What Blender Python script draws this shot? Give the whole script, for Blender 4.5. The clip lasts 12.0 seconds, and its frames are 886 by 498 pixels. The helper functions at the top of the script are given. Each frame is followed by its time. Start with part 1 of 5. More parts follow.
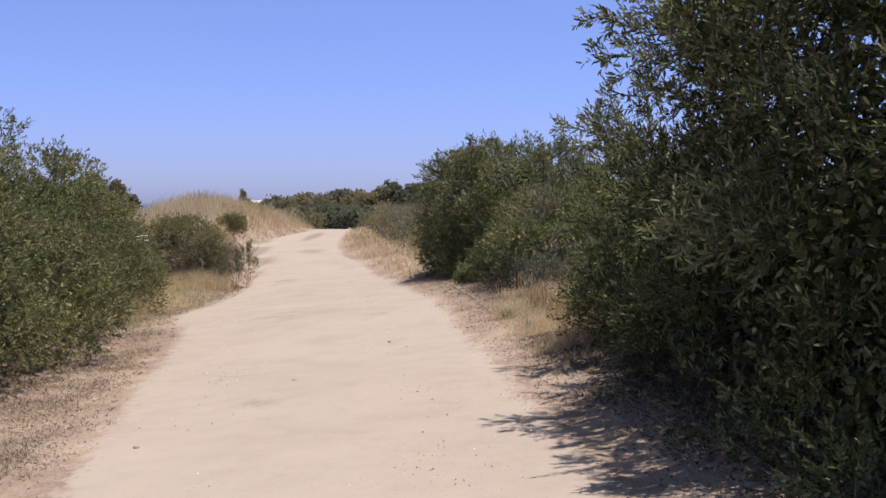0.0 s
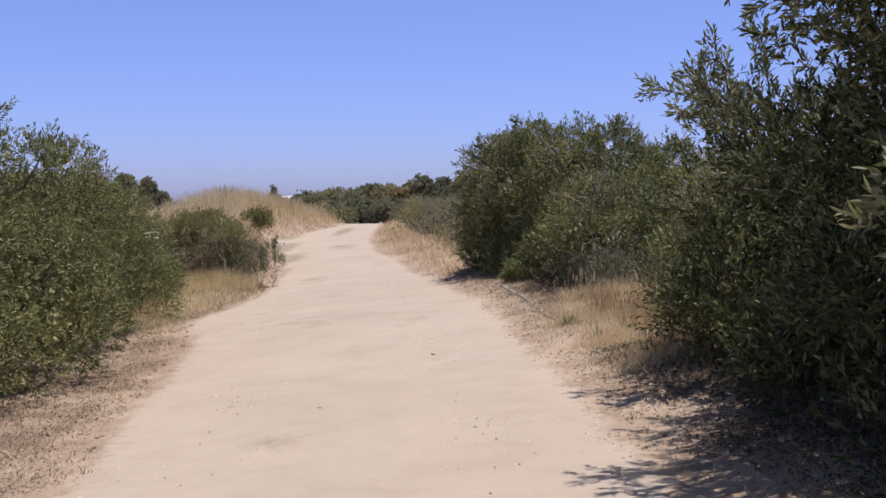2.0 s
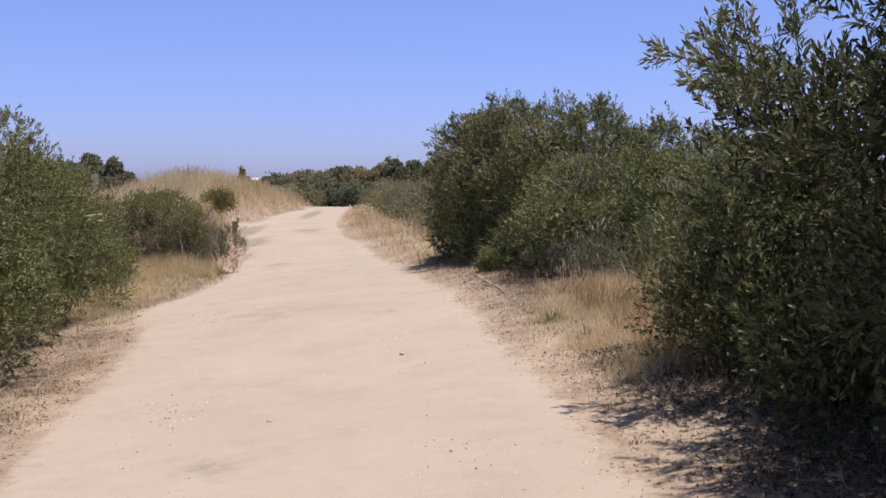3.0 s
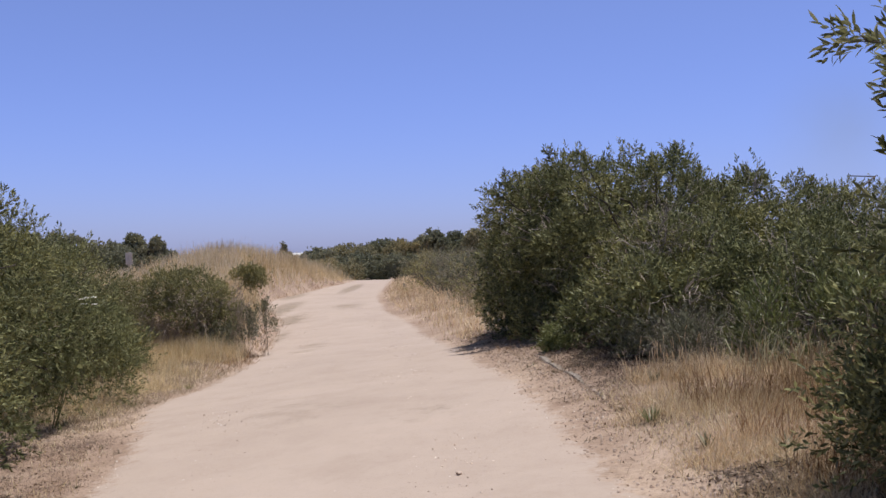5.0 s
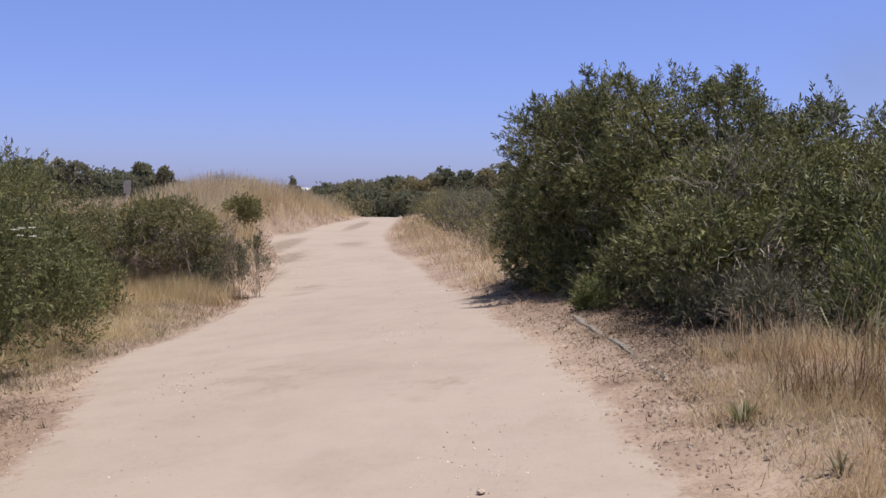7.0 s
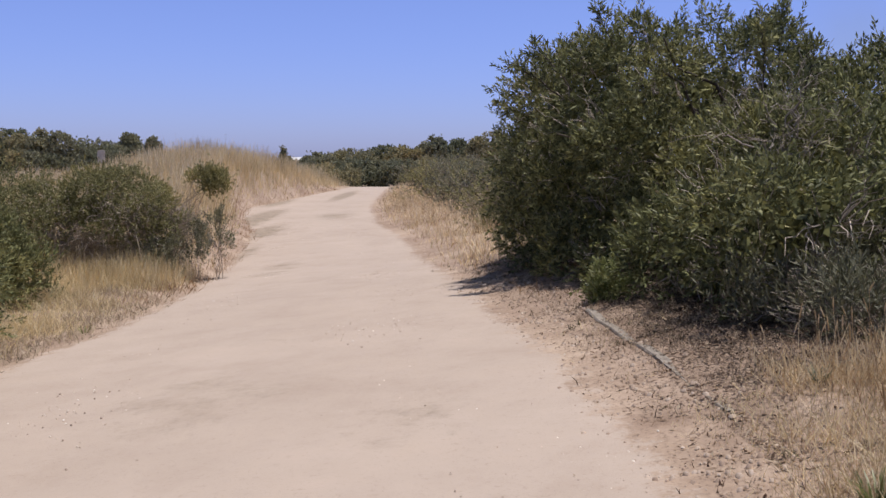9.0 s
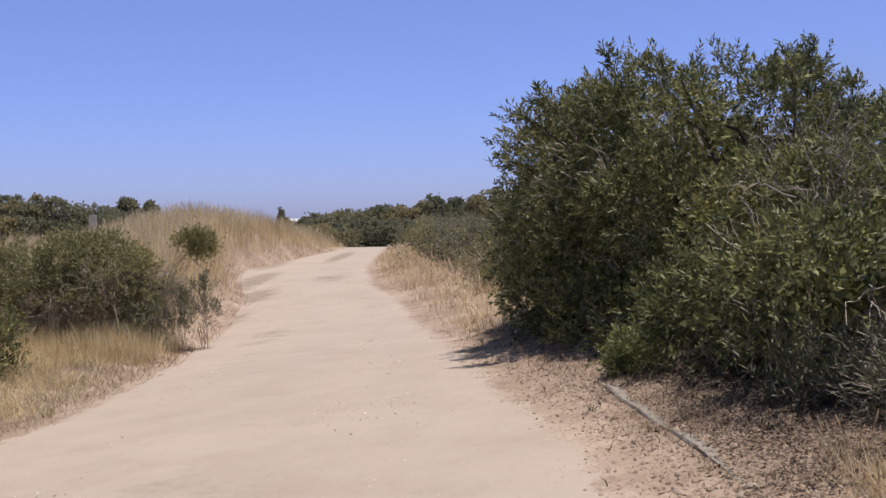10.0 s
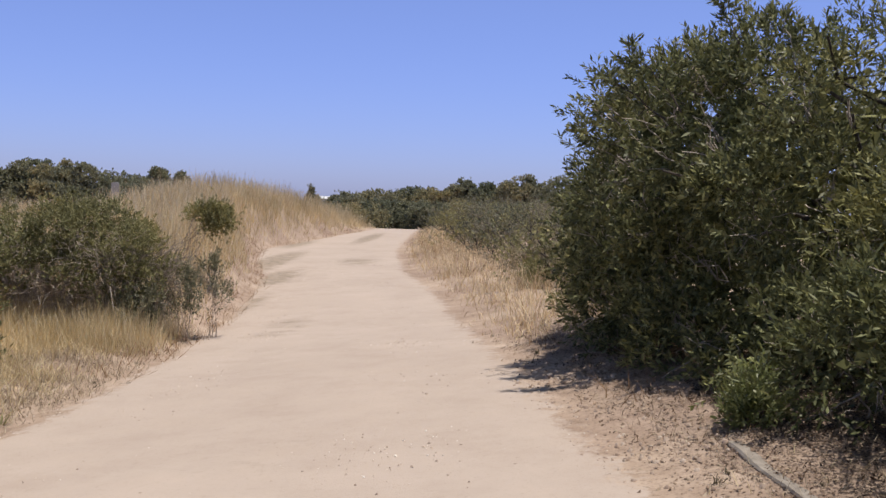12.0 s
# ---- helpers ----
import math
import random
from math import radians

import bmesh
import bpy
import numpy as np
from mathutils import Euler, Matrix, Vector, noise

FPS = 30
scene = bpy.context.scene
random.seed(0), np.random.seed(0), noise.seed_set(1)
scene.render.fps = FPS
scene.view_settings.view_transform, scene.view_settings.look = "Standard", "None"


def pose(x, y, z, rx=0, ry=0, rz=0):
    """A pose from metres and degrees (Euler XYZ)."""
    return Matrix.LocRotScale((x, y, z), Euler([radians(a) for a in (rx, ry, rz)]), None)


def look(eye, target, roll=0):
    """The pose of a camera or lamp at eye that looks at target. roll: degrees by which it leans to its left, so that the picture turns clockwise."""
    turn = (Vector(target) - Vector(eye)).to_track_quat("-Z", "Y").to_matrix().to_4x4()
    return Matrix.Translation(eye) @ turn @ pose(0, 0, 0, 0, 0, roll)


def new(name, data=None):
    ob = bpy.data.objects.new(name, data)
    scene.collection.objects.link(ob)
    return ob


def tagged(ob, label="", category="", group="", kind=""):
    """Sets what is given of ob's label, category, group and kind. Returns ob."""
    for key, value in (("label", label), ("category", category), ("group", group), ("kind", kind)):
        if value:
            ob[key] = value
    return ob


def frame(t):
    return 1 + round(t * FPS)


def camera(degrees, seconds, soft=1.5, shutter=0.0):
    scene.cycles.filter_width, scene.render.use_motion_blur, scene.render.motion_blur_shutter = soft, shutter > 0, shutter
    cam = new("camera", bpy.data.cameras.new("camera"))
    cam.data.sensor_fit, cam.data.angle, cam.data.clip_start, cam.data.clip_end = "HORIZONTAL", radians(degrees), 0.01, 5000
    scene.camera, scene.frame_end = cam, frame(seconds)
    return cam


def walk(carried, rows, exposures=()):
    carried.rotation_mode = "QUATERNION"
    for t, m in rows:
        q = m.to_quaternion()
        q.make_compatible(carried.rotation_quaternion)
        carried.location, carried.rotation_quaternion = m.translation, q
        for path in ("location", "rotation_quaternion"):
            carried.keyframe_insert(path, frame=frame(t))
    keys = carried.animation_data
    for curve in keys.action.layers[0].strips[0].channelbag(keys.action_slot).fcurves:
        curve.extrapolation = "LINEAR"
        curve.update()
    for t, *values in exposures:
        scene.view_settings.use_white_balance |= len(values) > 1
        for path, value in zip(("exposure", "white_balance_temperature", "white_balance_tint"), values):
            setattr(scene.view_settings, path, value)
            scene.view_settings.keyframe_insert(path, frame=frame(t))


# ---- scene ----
cam = camera(46.0, 12.0, soft=1.5)

PATH = [
    (0, (0.488, 0.781, 1.658), (0.586, 2.776, 1.569), 0.3),
    (0.5, (0.404, 1.247, 1.626), (0.344, 3.244, 1.541), 0.9),
    (1, (0.417, 1.748, 1.612), (0.471, 3.744, 1.492), 0.3),
    (1.5, (0.396, 2.188, 1.62), (0.383, 4.187, 1.574), 0.4),
    (2, (0.365, 2.737, 1.587), (0.404, 4.734, 1.486), -0.4),
    (2.5, (0.44, 3.34, 1.58), (0.644, 5.327, 1.468), 0.6),
    (3, (0.379, 3.871, 1.568), (0.476, 5.865, 1.436), 0.2),
    (3.2, (0.36, 4.09, 1.574), (0.416, 6.084, 1.423), -0.0),
    (4.8, (0.34, 5.918, 1.516), (0.398, 7.917, 1.468), -0.5),
    (5, (0.327, 6.132, 1.519), (0.345, 8.132, 1.523), -1.4),
    (5.5, (0.244, 6.632, 1.472), (0.147, 8.629, 1.451), -1.0),
    (6, (0.261, 7.226, 1.459), (0.245, 9.224, 1.358), -0.7),
    (6.5, (0.282, 7.74, 1.476), (0.313, 9.738, 1.377), 0.7),
    (7, (0.269, 8.293, 1.465), (0.269, 10.29, 1.353), 0.4),
    (7.2, (0.271, 8.508, 1.449), (0.302, 10.504, 1.324), -0.3),
    (8.8, (0.379, 10.263, 1.407), (0.418, 12.257, 1.26), -1.1),
    (9, (0.382, 10.46, 1.412), (0.395, 12.453, 1.241), 0.0),
    (9.5, (0.361, 10.938, 1.42), (0.309, 12.932, 1.283), -0.3),
    (10, (0.393, 11.442, 1.408), (0.409, 13.441, 1.349), -1.0),
    (10.5, (0.358, 11.88, 1.397), (0.311, 13.88, 1.376), 1.0),
    (11, (0.305, 12.365, 1.408), (0.27, 14.364, 1.347), 0.5),
    (11.5, (0.275, 12.904, 1.41), (0.277, 14.902, 1.33), 2.8),
    (12, (0.189, 13.396, 1.4), (0.152, 15.393, 1.31), 1.7),
]
walk(cam, [(t, look(eye, target, roll)) for t, eye, target, roll in PATH],
     exposures=[(0, 0.12, 6560, 9), (1.5, 0.05, 6510, 9.5), (2.8, 0.12, 6660, 7.5), (5, -0.06, 6500, 10), (9, -0.07, 6510, 10), (10.5, 0.0, 6680, 7.5), (12, 0.0, 6700, 7)])

# ---- light ----
world = bpy.data.worlds.new("sky")
scene.world = world
world.use_nodes = True
SUN_EL, SUN_AZ = radians(77), radians(88)   # azimuth from +y towards +x
wn, wl = world.node_tree.nodes, world.node_tree.links
sky = wn.new("ShaderNodeTexSky")
sky.sky_type = "NISHITA"
sky.sun_disc = False
sky.sun_elevation = SUN_EL
sky.sun_rotation = SUN_AZ
sky.altitude = 50
sky.air_density, sky.dust_density, sky.ozone_density = 1.0, 0.4, 3.0
wn["Background"].inputs["Strength"].default_value = 0.098
# marine haze: the sky stays a violet blue down to the horizon
wco, wsep = wn.new("ShaderNodeTexCoord"), wn.new("ShaderNodeSeparateXYZ")
wl.new(wco.outputs["Generated"], wsep.inputs["Vector"])
tint = wn.new("ShaderNodeValToRGB")
tint.color_ramp.elements.new(0.6)
for k, (pos, col) in enumerate(((0.0, (0.66, 0.75, 1.55)), (0.25, (1.05, 0.98, 1.45)), (0.6, (0.76, 0.72, 0.70)))):
    tint.color_ramp.elements[k].position, tint.color_ramp.elements[k].color = pos, (*col, 1)
wl.new(wsep.outputs["Z"], tint.inputs["Fac"])
wmix = wn.new("ShaderNodeMix")
wmix.data_type, wmix.blend_type = "RGBA", "MULTIPLY"
wmix.inputs[0].default_value = 1.0
wl.new(sky.outputs["Color"], wmix.inputs[6])
wl.new(tint.outputs["Color"], wmix.inputs[7])
# a faint drift of smoke low in the sky beyond the big bush
away = wn.new("ShaderNodeVectorMath")
away.operation = "DISTANCE"
away.inputs[1].default_value = (0.365, 0.925, 0.098)
wl.new(wco.outputs["Generated"], away.inputs[0])
veil = wn.new("ShaderNodeTexNoise")
veil.inputs["Scale"].default_value, veil.inputs["Detail"].default_value = 14, 5
wl.new(wco.outputs["Generated"], veil.inputs["Vector"])
near_it = wn.new("ShaderNodeMapRange")
near_it.interpolation_type = "SMOOTHSTEP"
for slot, value in zip(("From Min", "From Max", "To Min", "To Max"), (0.0, 0.08, 0.75, 0.0)):
    near_it.inputs[slot].default_value = value
wl.new(away.outputs["Value"], near_it.inputs["Value"])
thick = wn.new("ShaderNodeMath")
thick.operation, thick.use_clamp = "MULTIPLY", True
wl.new(near_it.outputs["Result"], thick.inputs[0])
wl.new(veil.outputs["Fac"], thick.inputs[1])
smoke = wn.new("ShaderNodeMix")
smoke.data_type, smoke.blend_type = "RGBA", "MULTIPLY"
smoke.inputs[7].default_value = (0.98, 0.84, 0.62, 1)
wl.new(thick.outputs["Value"], smoke.inputs[0])
wl.new(wmix.outputs[2], smoke.inputs[6])
wl.new(smoke.outputs[2], wn["Background"].inputs["Color"])

sun_data = bpy.data.lights.new("sun", "SUN")
sun_data.energy, sun_data.angle, sun_data.color = 4.5, radians(0.55), (1.0, 0.945, 0.925)
sun = new("sun", sun_data)
sun_to = Vector((math.sin(SUN_AZ) * math.cos(SUN_EL), math.cos(SUN_AZ) * math.cos(SUN_EL), math.sin(SUN_EL)))
sun.matrix_world = look(sun_to * 60, (0, 0, 0))
scene.view_settings.exposure = 0.0


# ---- materials ----
def shader(name):
    m = bpy.data.materials.new(name)
    m.use_nodes = True
    return m, m.node_tree.nodes, m.node_tree.links, m.node_tree.nodes["Principled BSDF"]


def ramp(nodes, stops):
    r = nodes.new("ShaderNodeValToRGB")
    e = r.color_ramp.elements
    while len(e) < len(stops):
        e.new(0.5)
    for k, (pos, col) in enumerate(stops):
        e[k].position, e[k].color = pos, (*col, 1)
    return r


def noise_tex(nodes, links, scale, detail=4, rough=0.6, stretch=None):
    co = nodes.new("ShaderNodeTexCoord")
    n = nodes.new("ShaderNodeTexNoise")
    n.inputs["Scale"].default_value, n.inputs["Detail"].default_value, n.inputs["Roughness"].default_value = scale, detail, rough
    if stretch:
        mp = nodes.new("ShaderNodeMapping")
        mp.inputs["Scale"].default_value = stretch
        links.new(co.outputs["Object"], mp.inputs["Vector"])
        links.new(mp.outputs["Vector"], n.inputs["Vector"])
    else:
        links.new(co.outputs["Object"], n.inputs["Vector"])
    return n


def mixed(nodes, links, a, b, fac, mode="MIX"):
    m = nodes.new("ShaderNodeMix")
    m.data_type, m.blend_type = "RGBA", mode
    for slot, v in ((6, a), (7, b), (0, fac)):
        if isinstance(v, (int, float)):
            m.inputs[slot].default_value = v
        elif isinstance(v, tuple):
            m.inputs[slot].default_value = (*v, 1)
        else:
            links.new(v, m.inputs[slot])
    return m.outputs[2]


def bumped(nodes, links, bsdf, height, strength, distance):
    b = nodes.new("ShaderNodeBump")
    b.inputs["Strength"].default_value, b.inputs["Distance"].default_value = strength, distance
    links.new(height, b.inputs["Height"])
    links.new(b.outputs["Normal"], bsdf.inputs["Normal"])


def leaf_material(name, dark, mid, light, rough=0.45, thin=0.3, patch=0.7, gloss=0.5, vary=0.0):
    """Leaves: every leaf its own shade, drifting over the plant, and partly letting light through."""
    m, n, l, b = shader(name)
    geo = n.new("ShaderNodeNewGeometry")
    r = ramp(n, [(0.0, dark), (0.5, mid), (1.0, light)])
    l.new(geo.outputs["Random Per Island"], r.inputs["Fac"])
    drift = noise_tex(n, l, patch, 3)
    dr = ramp(n, [(0.3, (0.62, 0.66, 0.6)), (0.5, (1, 1, 1)), (0.72, (1.35, 1.22, 1.0))])
    l.new(drift.outputs["Fac"], dr.inputs["Fac"])
    col = mixed(n, l, r.outputs["Color"], dr.outputs["Color"], 1.0, "MULTIPLY")
    own = n.new("ShaderNodeObjectInfo")
    orr = ramp(n, [(0.0, (0.74, 0.80, 0.80)), (0.5, (1, 1, 1)), (1.0, (1.2, 1.1, 0.95))])
    l.new(own.outputs["Random"], orr.inputs["Fac"])
    col = mixed(n, l, col, orr.outputs["Color"], vary, "MULTIPLY")
    l.new(col, b.inputs["Base Color"])
    b.inputs["Roughness"].default_value = rough
    b.inputs["Specular IOR Level"].default_value = gloss
    t = n.new("ShaderNodeBsdfTranslucent")
    l.new(col, t.inputs["Color"])
    mx = n.new("ShaderNodeMixShader")
    mx.inputs["Fac"].default_value = thin
    l.new(b.outputs["BSDF"], mx.inputs[1])
    l.new(t.outputs["BSDF"], mx.inputs[2])
    l.new(mx.outputs["Shader"], n["Material Output"].inputs["Surface"])
    return m


def bark_material(name, dark, light, rough=0.9):
    m, n, l, b = shader(name)
    t = noise_tex(n, l, 14, 6, 0.7, (1, 1, 0.25))
    r = ramp(n, [(0.3, dark), (0.7, light)])
    l.new(t.outputs["Fac"], r.inputs["Fac"])
    geo = n.new("ShaderNodeNewGeometry")
    v = ramp(n, [(0, (0.7, 0.7, 0.7)), (1, (1.25, 1.22, 1.18))])
    l.new(geo.outputs["Random Per Island"], v.inputs["Fac"])
    l.new(mixed(n, l, r.outputs["Color"], v.outputs["Color"], 1.0, "MULTIPLY"), b.inputs["Base Color"])
    b.inputs["Roughness"].default_value = rough
    bumped(n, l, b, t.outputs["Fac"], 0.5, 0.01)
    return m


def dirt_nodes(n, l):
    """Colour and relief of the bare verge: reddish dust, pale sand, dark leaf litter."""
    big, mid, fine = noise_tex(n, l, 0.45, 3), noise_tex(n, l, 2.6, 5, 0.65), noise_tex(n, l, 38, 5, 0.75)
    base = ramp(n, [(0.3, (0.29, 0.218, 0.170)), (0.5, (0.39, 0.305, 0.245)), (0.72, (0.49, 0.395, 0.325))])
    l.new(mid.outputs["Fac"], base.inputs["Fac"])
    tint = ramp(n, [(0.35, (0.85, 0.78, 0.72)), (0.65, (1.12, 1.08, 1.0))])
    l.new(big.outputs["Fac"], tint.inputs["Fac"])
    speck = ramp(n, [(0.34, (0.45, 0.42, 0.4)), (0.48, (1, 1, 1)), (0.62, (1.05, 1.05, 1.03)), (0.74, (1.5, 1.45, 1.35))])
    l.new(fine.outputs["Fac"], speck.inputs["Fac"])
    c = mixed(n, l, base.outputs["Color"], tint.outputs["Color"], 1.0, "MULTIPLY")
    c = mixed(n, l, c, speck.outputs["Color"], 0.8, "MULTIPLY")
    return c, fine.outputs["Fac"], mid.outputs["Fac"]


def make_dirt():
    m, n, l, b = shader("dry_dirt")
    c, fine, mid = dirt_nodes(n, l)
    l.new(c, b.inputs["Base Color"])
    b.inputs["Roughness"].default_value = 0.95
    b.inputs["Specular IOR Level"].default_value = 0.15
    bumped(n, l, b, fine, 0.7, 0.02)
    return m


def make_sand():
    """Packed pale sand of the trail, giving way to dirt along its ragged edges."""
    m, n, l, b = shader("packed_sand")
    dirt, dfine, _ = dirt_nodes(n, l)
    big, mid, grit = noise_tex(n, l, 0.5, 4, 0.55), noise_tex(n, l, 3.2, 5, 0.6), noise_tex(n, l, 85, 4, 0.8)
    base = ramp(n, [(0.3, (0.448, 0.362, 0.295)), (0.5, (0.467, 0.379, 0.310)), (0.7, (0.486, 0.396, 0.325))])
    l.new(big.outputs["Fac"], base.inputs["Fac"])
    shade = ramp(n, [(0.3, (0.975, 0.97, 0.965)), (0.55, (1, 1, 1)), (0.75, (1.03, 1.03, 1.03))])
    l.new(mid.outputs["Fac"], shade.inputs["Fac"])
    gr = ramp(n, [(0.30, (0.66, 0.62, 0.60)), (0.42, (1, 1, 1)), (0.66, (1, 1, 1)), (0.76, (1.3, 1.28, 1.25))])
    l.new(grit.outputs["Fac"], gr.inputs["Fac"])
    c = mixed(n, l, base.outputs["Color"], shade.outputs["Color"], 1.0, "MULTIPLY")
    c = mixed(n, l, c, gr.outputs["Color"], 0.75, "MULTIPLY")
    # dusty mottling and loose grains
    mottle, grain = noise_tex(n, l, 1.4, 6, 0.7), noise_tex(n, l, 24, 6, 0.8)
    mo = ramp(n, [(0.32, (0.935, 0.92, 0.91)), (0.5, (1, 1, 1)), (0.7, (1.03, 1.025, 1.015))])
    l.new(mottle.outputs["Fac"], mo.inputs["Fac"])
    c = mixed(n, l, c, mo.outputs["Color"], 1.0, "MULTIPLY")
    gn = ramp(n, [(0.30, (0.80, 0.77, 0.75)), (0.43, (1, 1, 1)), (0.6, (1, 1, 1)), (0.74, (1.1, 1.1, 1.1))])
    l.new(grain.outputs["Fac"], gn.inputs["Fac"])
    c = mixed(n, l, c, gn.outputs["Color"], 0.8, "MULTIPLY")
    # packed grey or weedy spots
    spot = n.new("ShaderNodeAttribute")
    spot.attribute_name = "worn"
    weed = noise_tex(n, l, 9, 6, 0.75)
    wr = ramp(n, [(0.40, (0.15, 0.125, 0.085)), (0.50, (0.27, 0.215, 0.155)), (0.62, (0.36, 0.285, 0.215))])
    l.new(weed.outputs["Fac"], wr.inputs["Fac"])
    blot = noise_tex(n, l, 5.0, 8, 0.8)
    bm_ = n.new("ShaderNodeMath")
    bm_.operation = "ADD"
    l.new(blot.outputs["Fac"], bm_.inputs[0])
    l.new(spot.outputs["Fac"], bm_.inputs[1])
    br = ramp(n, [(0.70, (0, 0, 0)), (0.9, (0.3, 0.3, 0.3)), (1.2, (0.7, 0.7, 0.7))])
    l.new(bm_.outputs["Value"], br.inputs["Fac"])
    c = mixed(n, l, c, wr.outputs["Color"], br.outputs["Color"])
    # ragged edge
    edge = n.new("ShaderNodeAttribute")
    edge.attribute_name = "edge"
    rag = noise_tex(n, l, 5.5, 10, 0.8)
    add = n.new("ShaderNodeMath")
    add.operation = "MULTIPLY_ADD"
    l.new(rag.outputs["Fac"], add.inputs[0])
    add.inputs[1].default_value = 2.4
    l.new(edge.outputs["Fac"], add.inputs[2])
    er = ramp(n, [(0.58, (1, 1, 1)), (0.76, (0.3, 0.3, 0.3)), (0.92, (0, 0, 0))])
    l.new(add.outputs["Value"], er.inputs["Fac"])
    c = mixed(n, l, c, dirt, er.outputs["Color"])
    l.new(c, b.inputs["Base Color"])
    b.inputs["Roughness"].default_value = 0.95
    b.inputs["Specular IOR Level"].default_value = 0.15
    sm = n.new("ShaderNodeMath")
    sm.operation = "MULTIPLY_ADD"
    l.new(grit.outputs["Fac"], sm.inputs[0])
    sm.inputs[1].default_value = 0.8
    sm.inputs[2].default_value = 0.0
    bumped(n, l, b, sm.outputs["Value"], 0.35, 0.008)
    return m


def grass_material(name, stops, thin=0.3):
    m, n, l, b = shader(name)
    geo = n.new("ShaderNodeNewGeometry")
    r = ramp(n, stops)
    l.new(geo.outputs["Random Per Island"], r.inputs["Fac"])
    drift = noise_tex(n, l, 0.55, 4)
    dr = ramp(n, [(0.30, (0.62, 0.57, 0.48)), (0.5, (1, 1, 1)), (0.7, (1.2, 1.17, 1.1))])
    l.new(drift.outputs["Fac"], dr.inputs["Fac"])
    col = mixed(n, l, r.outputs["Color"], dr.outputs["Color"], 1.0, "MULTIPLY")
    l.new(col, b.inputs["Base Color"])
    b.inputs["Roughness"].default_value = 0.7
    b.inputs["Specular IOR Level"].default_value = 0.25
    t = n.new("ShaderNodeBsdfTranslucent")
    l.new(col, t.inputs["Color"])
    mx = n.new("ShaderNodeMixShader")
    mx.inputs["Fac"].default_value = thin
    l.new(b.outputs["BSDF"], mx.inputs[1])
    l.new(t.outputs["BSDF"], mx.inputs[2])
    l.new(mx.outputs["Shader"], n["Material Output"].inputs["Surface"])
    return m


def plain_material(name, a, c, scale=6, rough=0.8, bump=0.2):
    m, n, l, b = shader(name)
    t = noise_tex(n, l, scale, 5, 0.65)
    r = ramp(n, [(0.3, a), (0.7, c)])
    l.new(t.outputs["Fac"], r.inputs["Fac"])
    l.new(r.outputs["Color"], b.inputs["Base Color"])
    b.inputs["Roughness"].default_value = rough
    bumped(n, l, b, t.outputs["Fac"], bump, 0.01)
    return m


DIRT, SAND = make_dirt(), make_sand()
WILLOW = leaf_material("willow_leaves", (0.095, 0.10, 0.045), (0.18, 0.188, 0.083), (0.31, 0.31, 0.14), 0.55, 0.22, 0.9, 0.2)
# willow crown toned down as shaded, its young sprays lightened as sunlit
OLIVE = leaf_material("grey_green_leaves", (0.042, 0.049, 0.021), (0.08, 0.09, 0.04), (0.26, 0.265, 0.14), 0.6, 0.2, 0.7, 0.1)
SUNLIT_LEAF = leaf_material("sunlit_young_leaves", (0.11, 0.12, 0.055), (0.20, 0.21, 0.10), (0.34, 0.34, 0.19), 0.5, 0.35, 0.7, 0.25)
LAUREL = leaf_material("dark_green_leaves", (0.078, 0.085, 0.038), (0.172, 0.175, 0.078), (0.33, 0.33, 0.14), 0.5, 0.22, 0.9, 0.2)
FRESH = leaf_material("fresh_green_leaves", (0.115, 0.132, 0.044), (0.18, 0.20, 0.07), (0.28, 0.29, 0.115), 0.45, 0.35)
SAGE = leaf_material("sage_leaves", (0.10, 0.105, 0.06), (0.16, 0.16, 0.095), (0.24, 0.23, 0.15), 0.6, 0.25)
COYOTE = leaf_material("coyote_brush_leaves", (0.16, 0.153, 0.064), (0.24, 0.228, 0.098), (0.35, 0.32, 0.155), 0.6, 0.25, 0.7, 0.3)
DULL = leaf_material("dull_brown_leaves", (0.19, 0.165, 0.11), (0.27, 0.235, 0.165), (0.35, 0.31, 0.22), 0.7, 0.2, 0.7, 0.3, 1.0)
# distance haze is put into this leaf colour: lighter and greyer green
HAZY_GREEN = leaf_material("hazy_far_tree_leaves", (0.20, 0.20, 0.13), (0.27, 0.265, 0.175), (0.35, 0.335, 0.23), 0.9, 0.3, 0.12, 0.1, 1.0)
GREYWOOD = bark_material("grey_brown_brush", (0.17, 0.135, 0.105), (0.40, 0.335, 0.275))
PALE_TWIGS = bark_material("pale_grey_brown_twigs", (0.30, 0.25, 0.205), (0.56, 0.485, 0.41))
BARK = bark_material("bark", (0.05, 0.04, 0.032), (0.13, 0.105, 0.085))
DEAD = bark_material("dead_wood", (0.20, 0.165, 0.135), (0.40, 0.345, 0.29))
TAN = grass_material("tan_grass", [(0, (0.20, 0.15, 0.105)), (0.4, (0.36, 0.28, 0.195)), (1, (0.58, 0.49, 0.36))], 0.2)
ROSY = grass_material("rosy_dry_grass", [(0, (0.44, 0.31, 0.18)), (0.4, (0.66, 0.51, 0.32)), (1, (0.80, 0.68, 0.48))], 0.42)
STRAW = grass_material("dry_grass", [(0, (0.56, 0.43, 0.24)), (0.5, (0.75, 0.62, 0.38)), (1, (0.86, 0.77, 0.54))], 0.45)
RUSSET = grass_material("russet_grass", [(0, (0.20, 0.115, 0.06)), (0.5, (0.30, 0.18, 0.095)), (1, (0.44, 0.30, 0.17))])
REED = grass_material("pale_reeds", [(0, (0.30, 0.28, 0.16)), (0.5, (0.46, 0.42, 0.26)), (1, (0.60, 0.55, 0.38))])
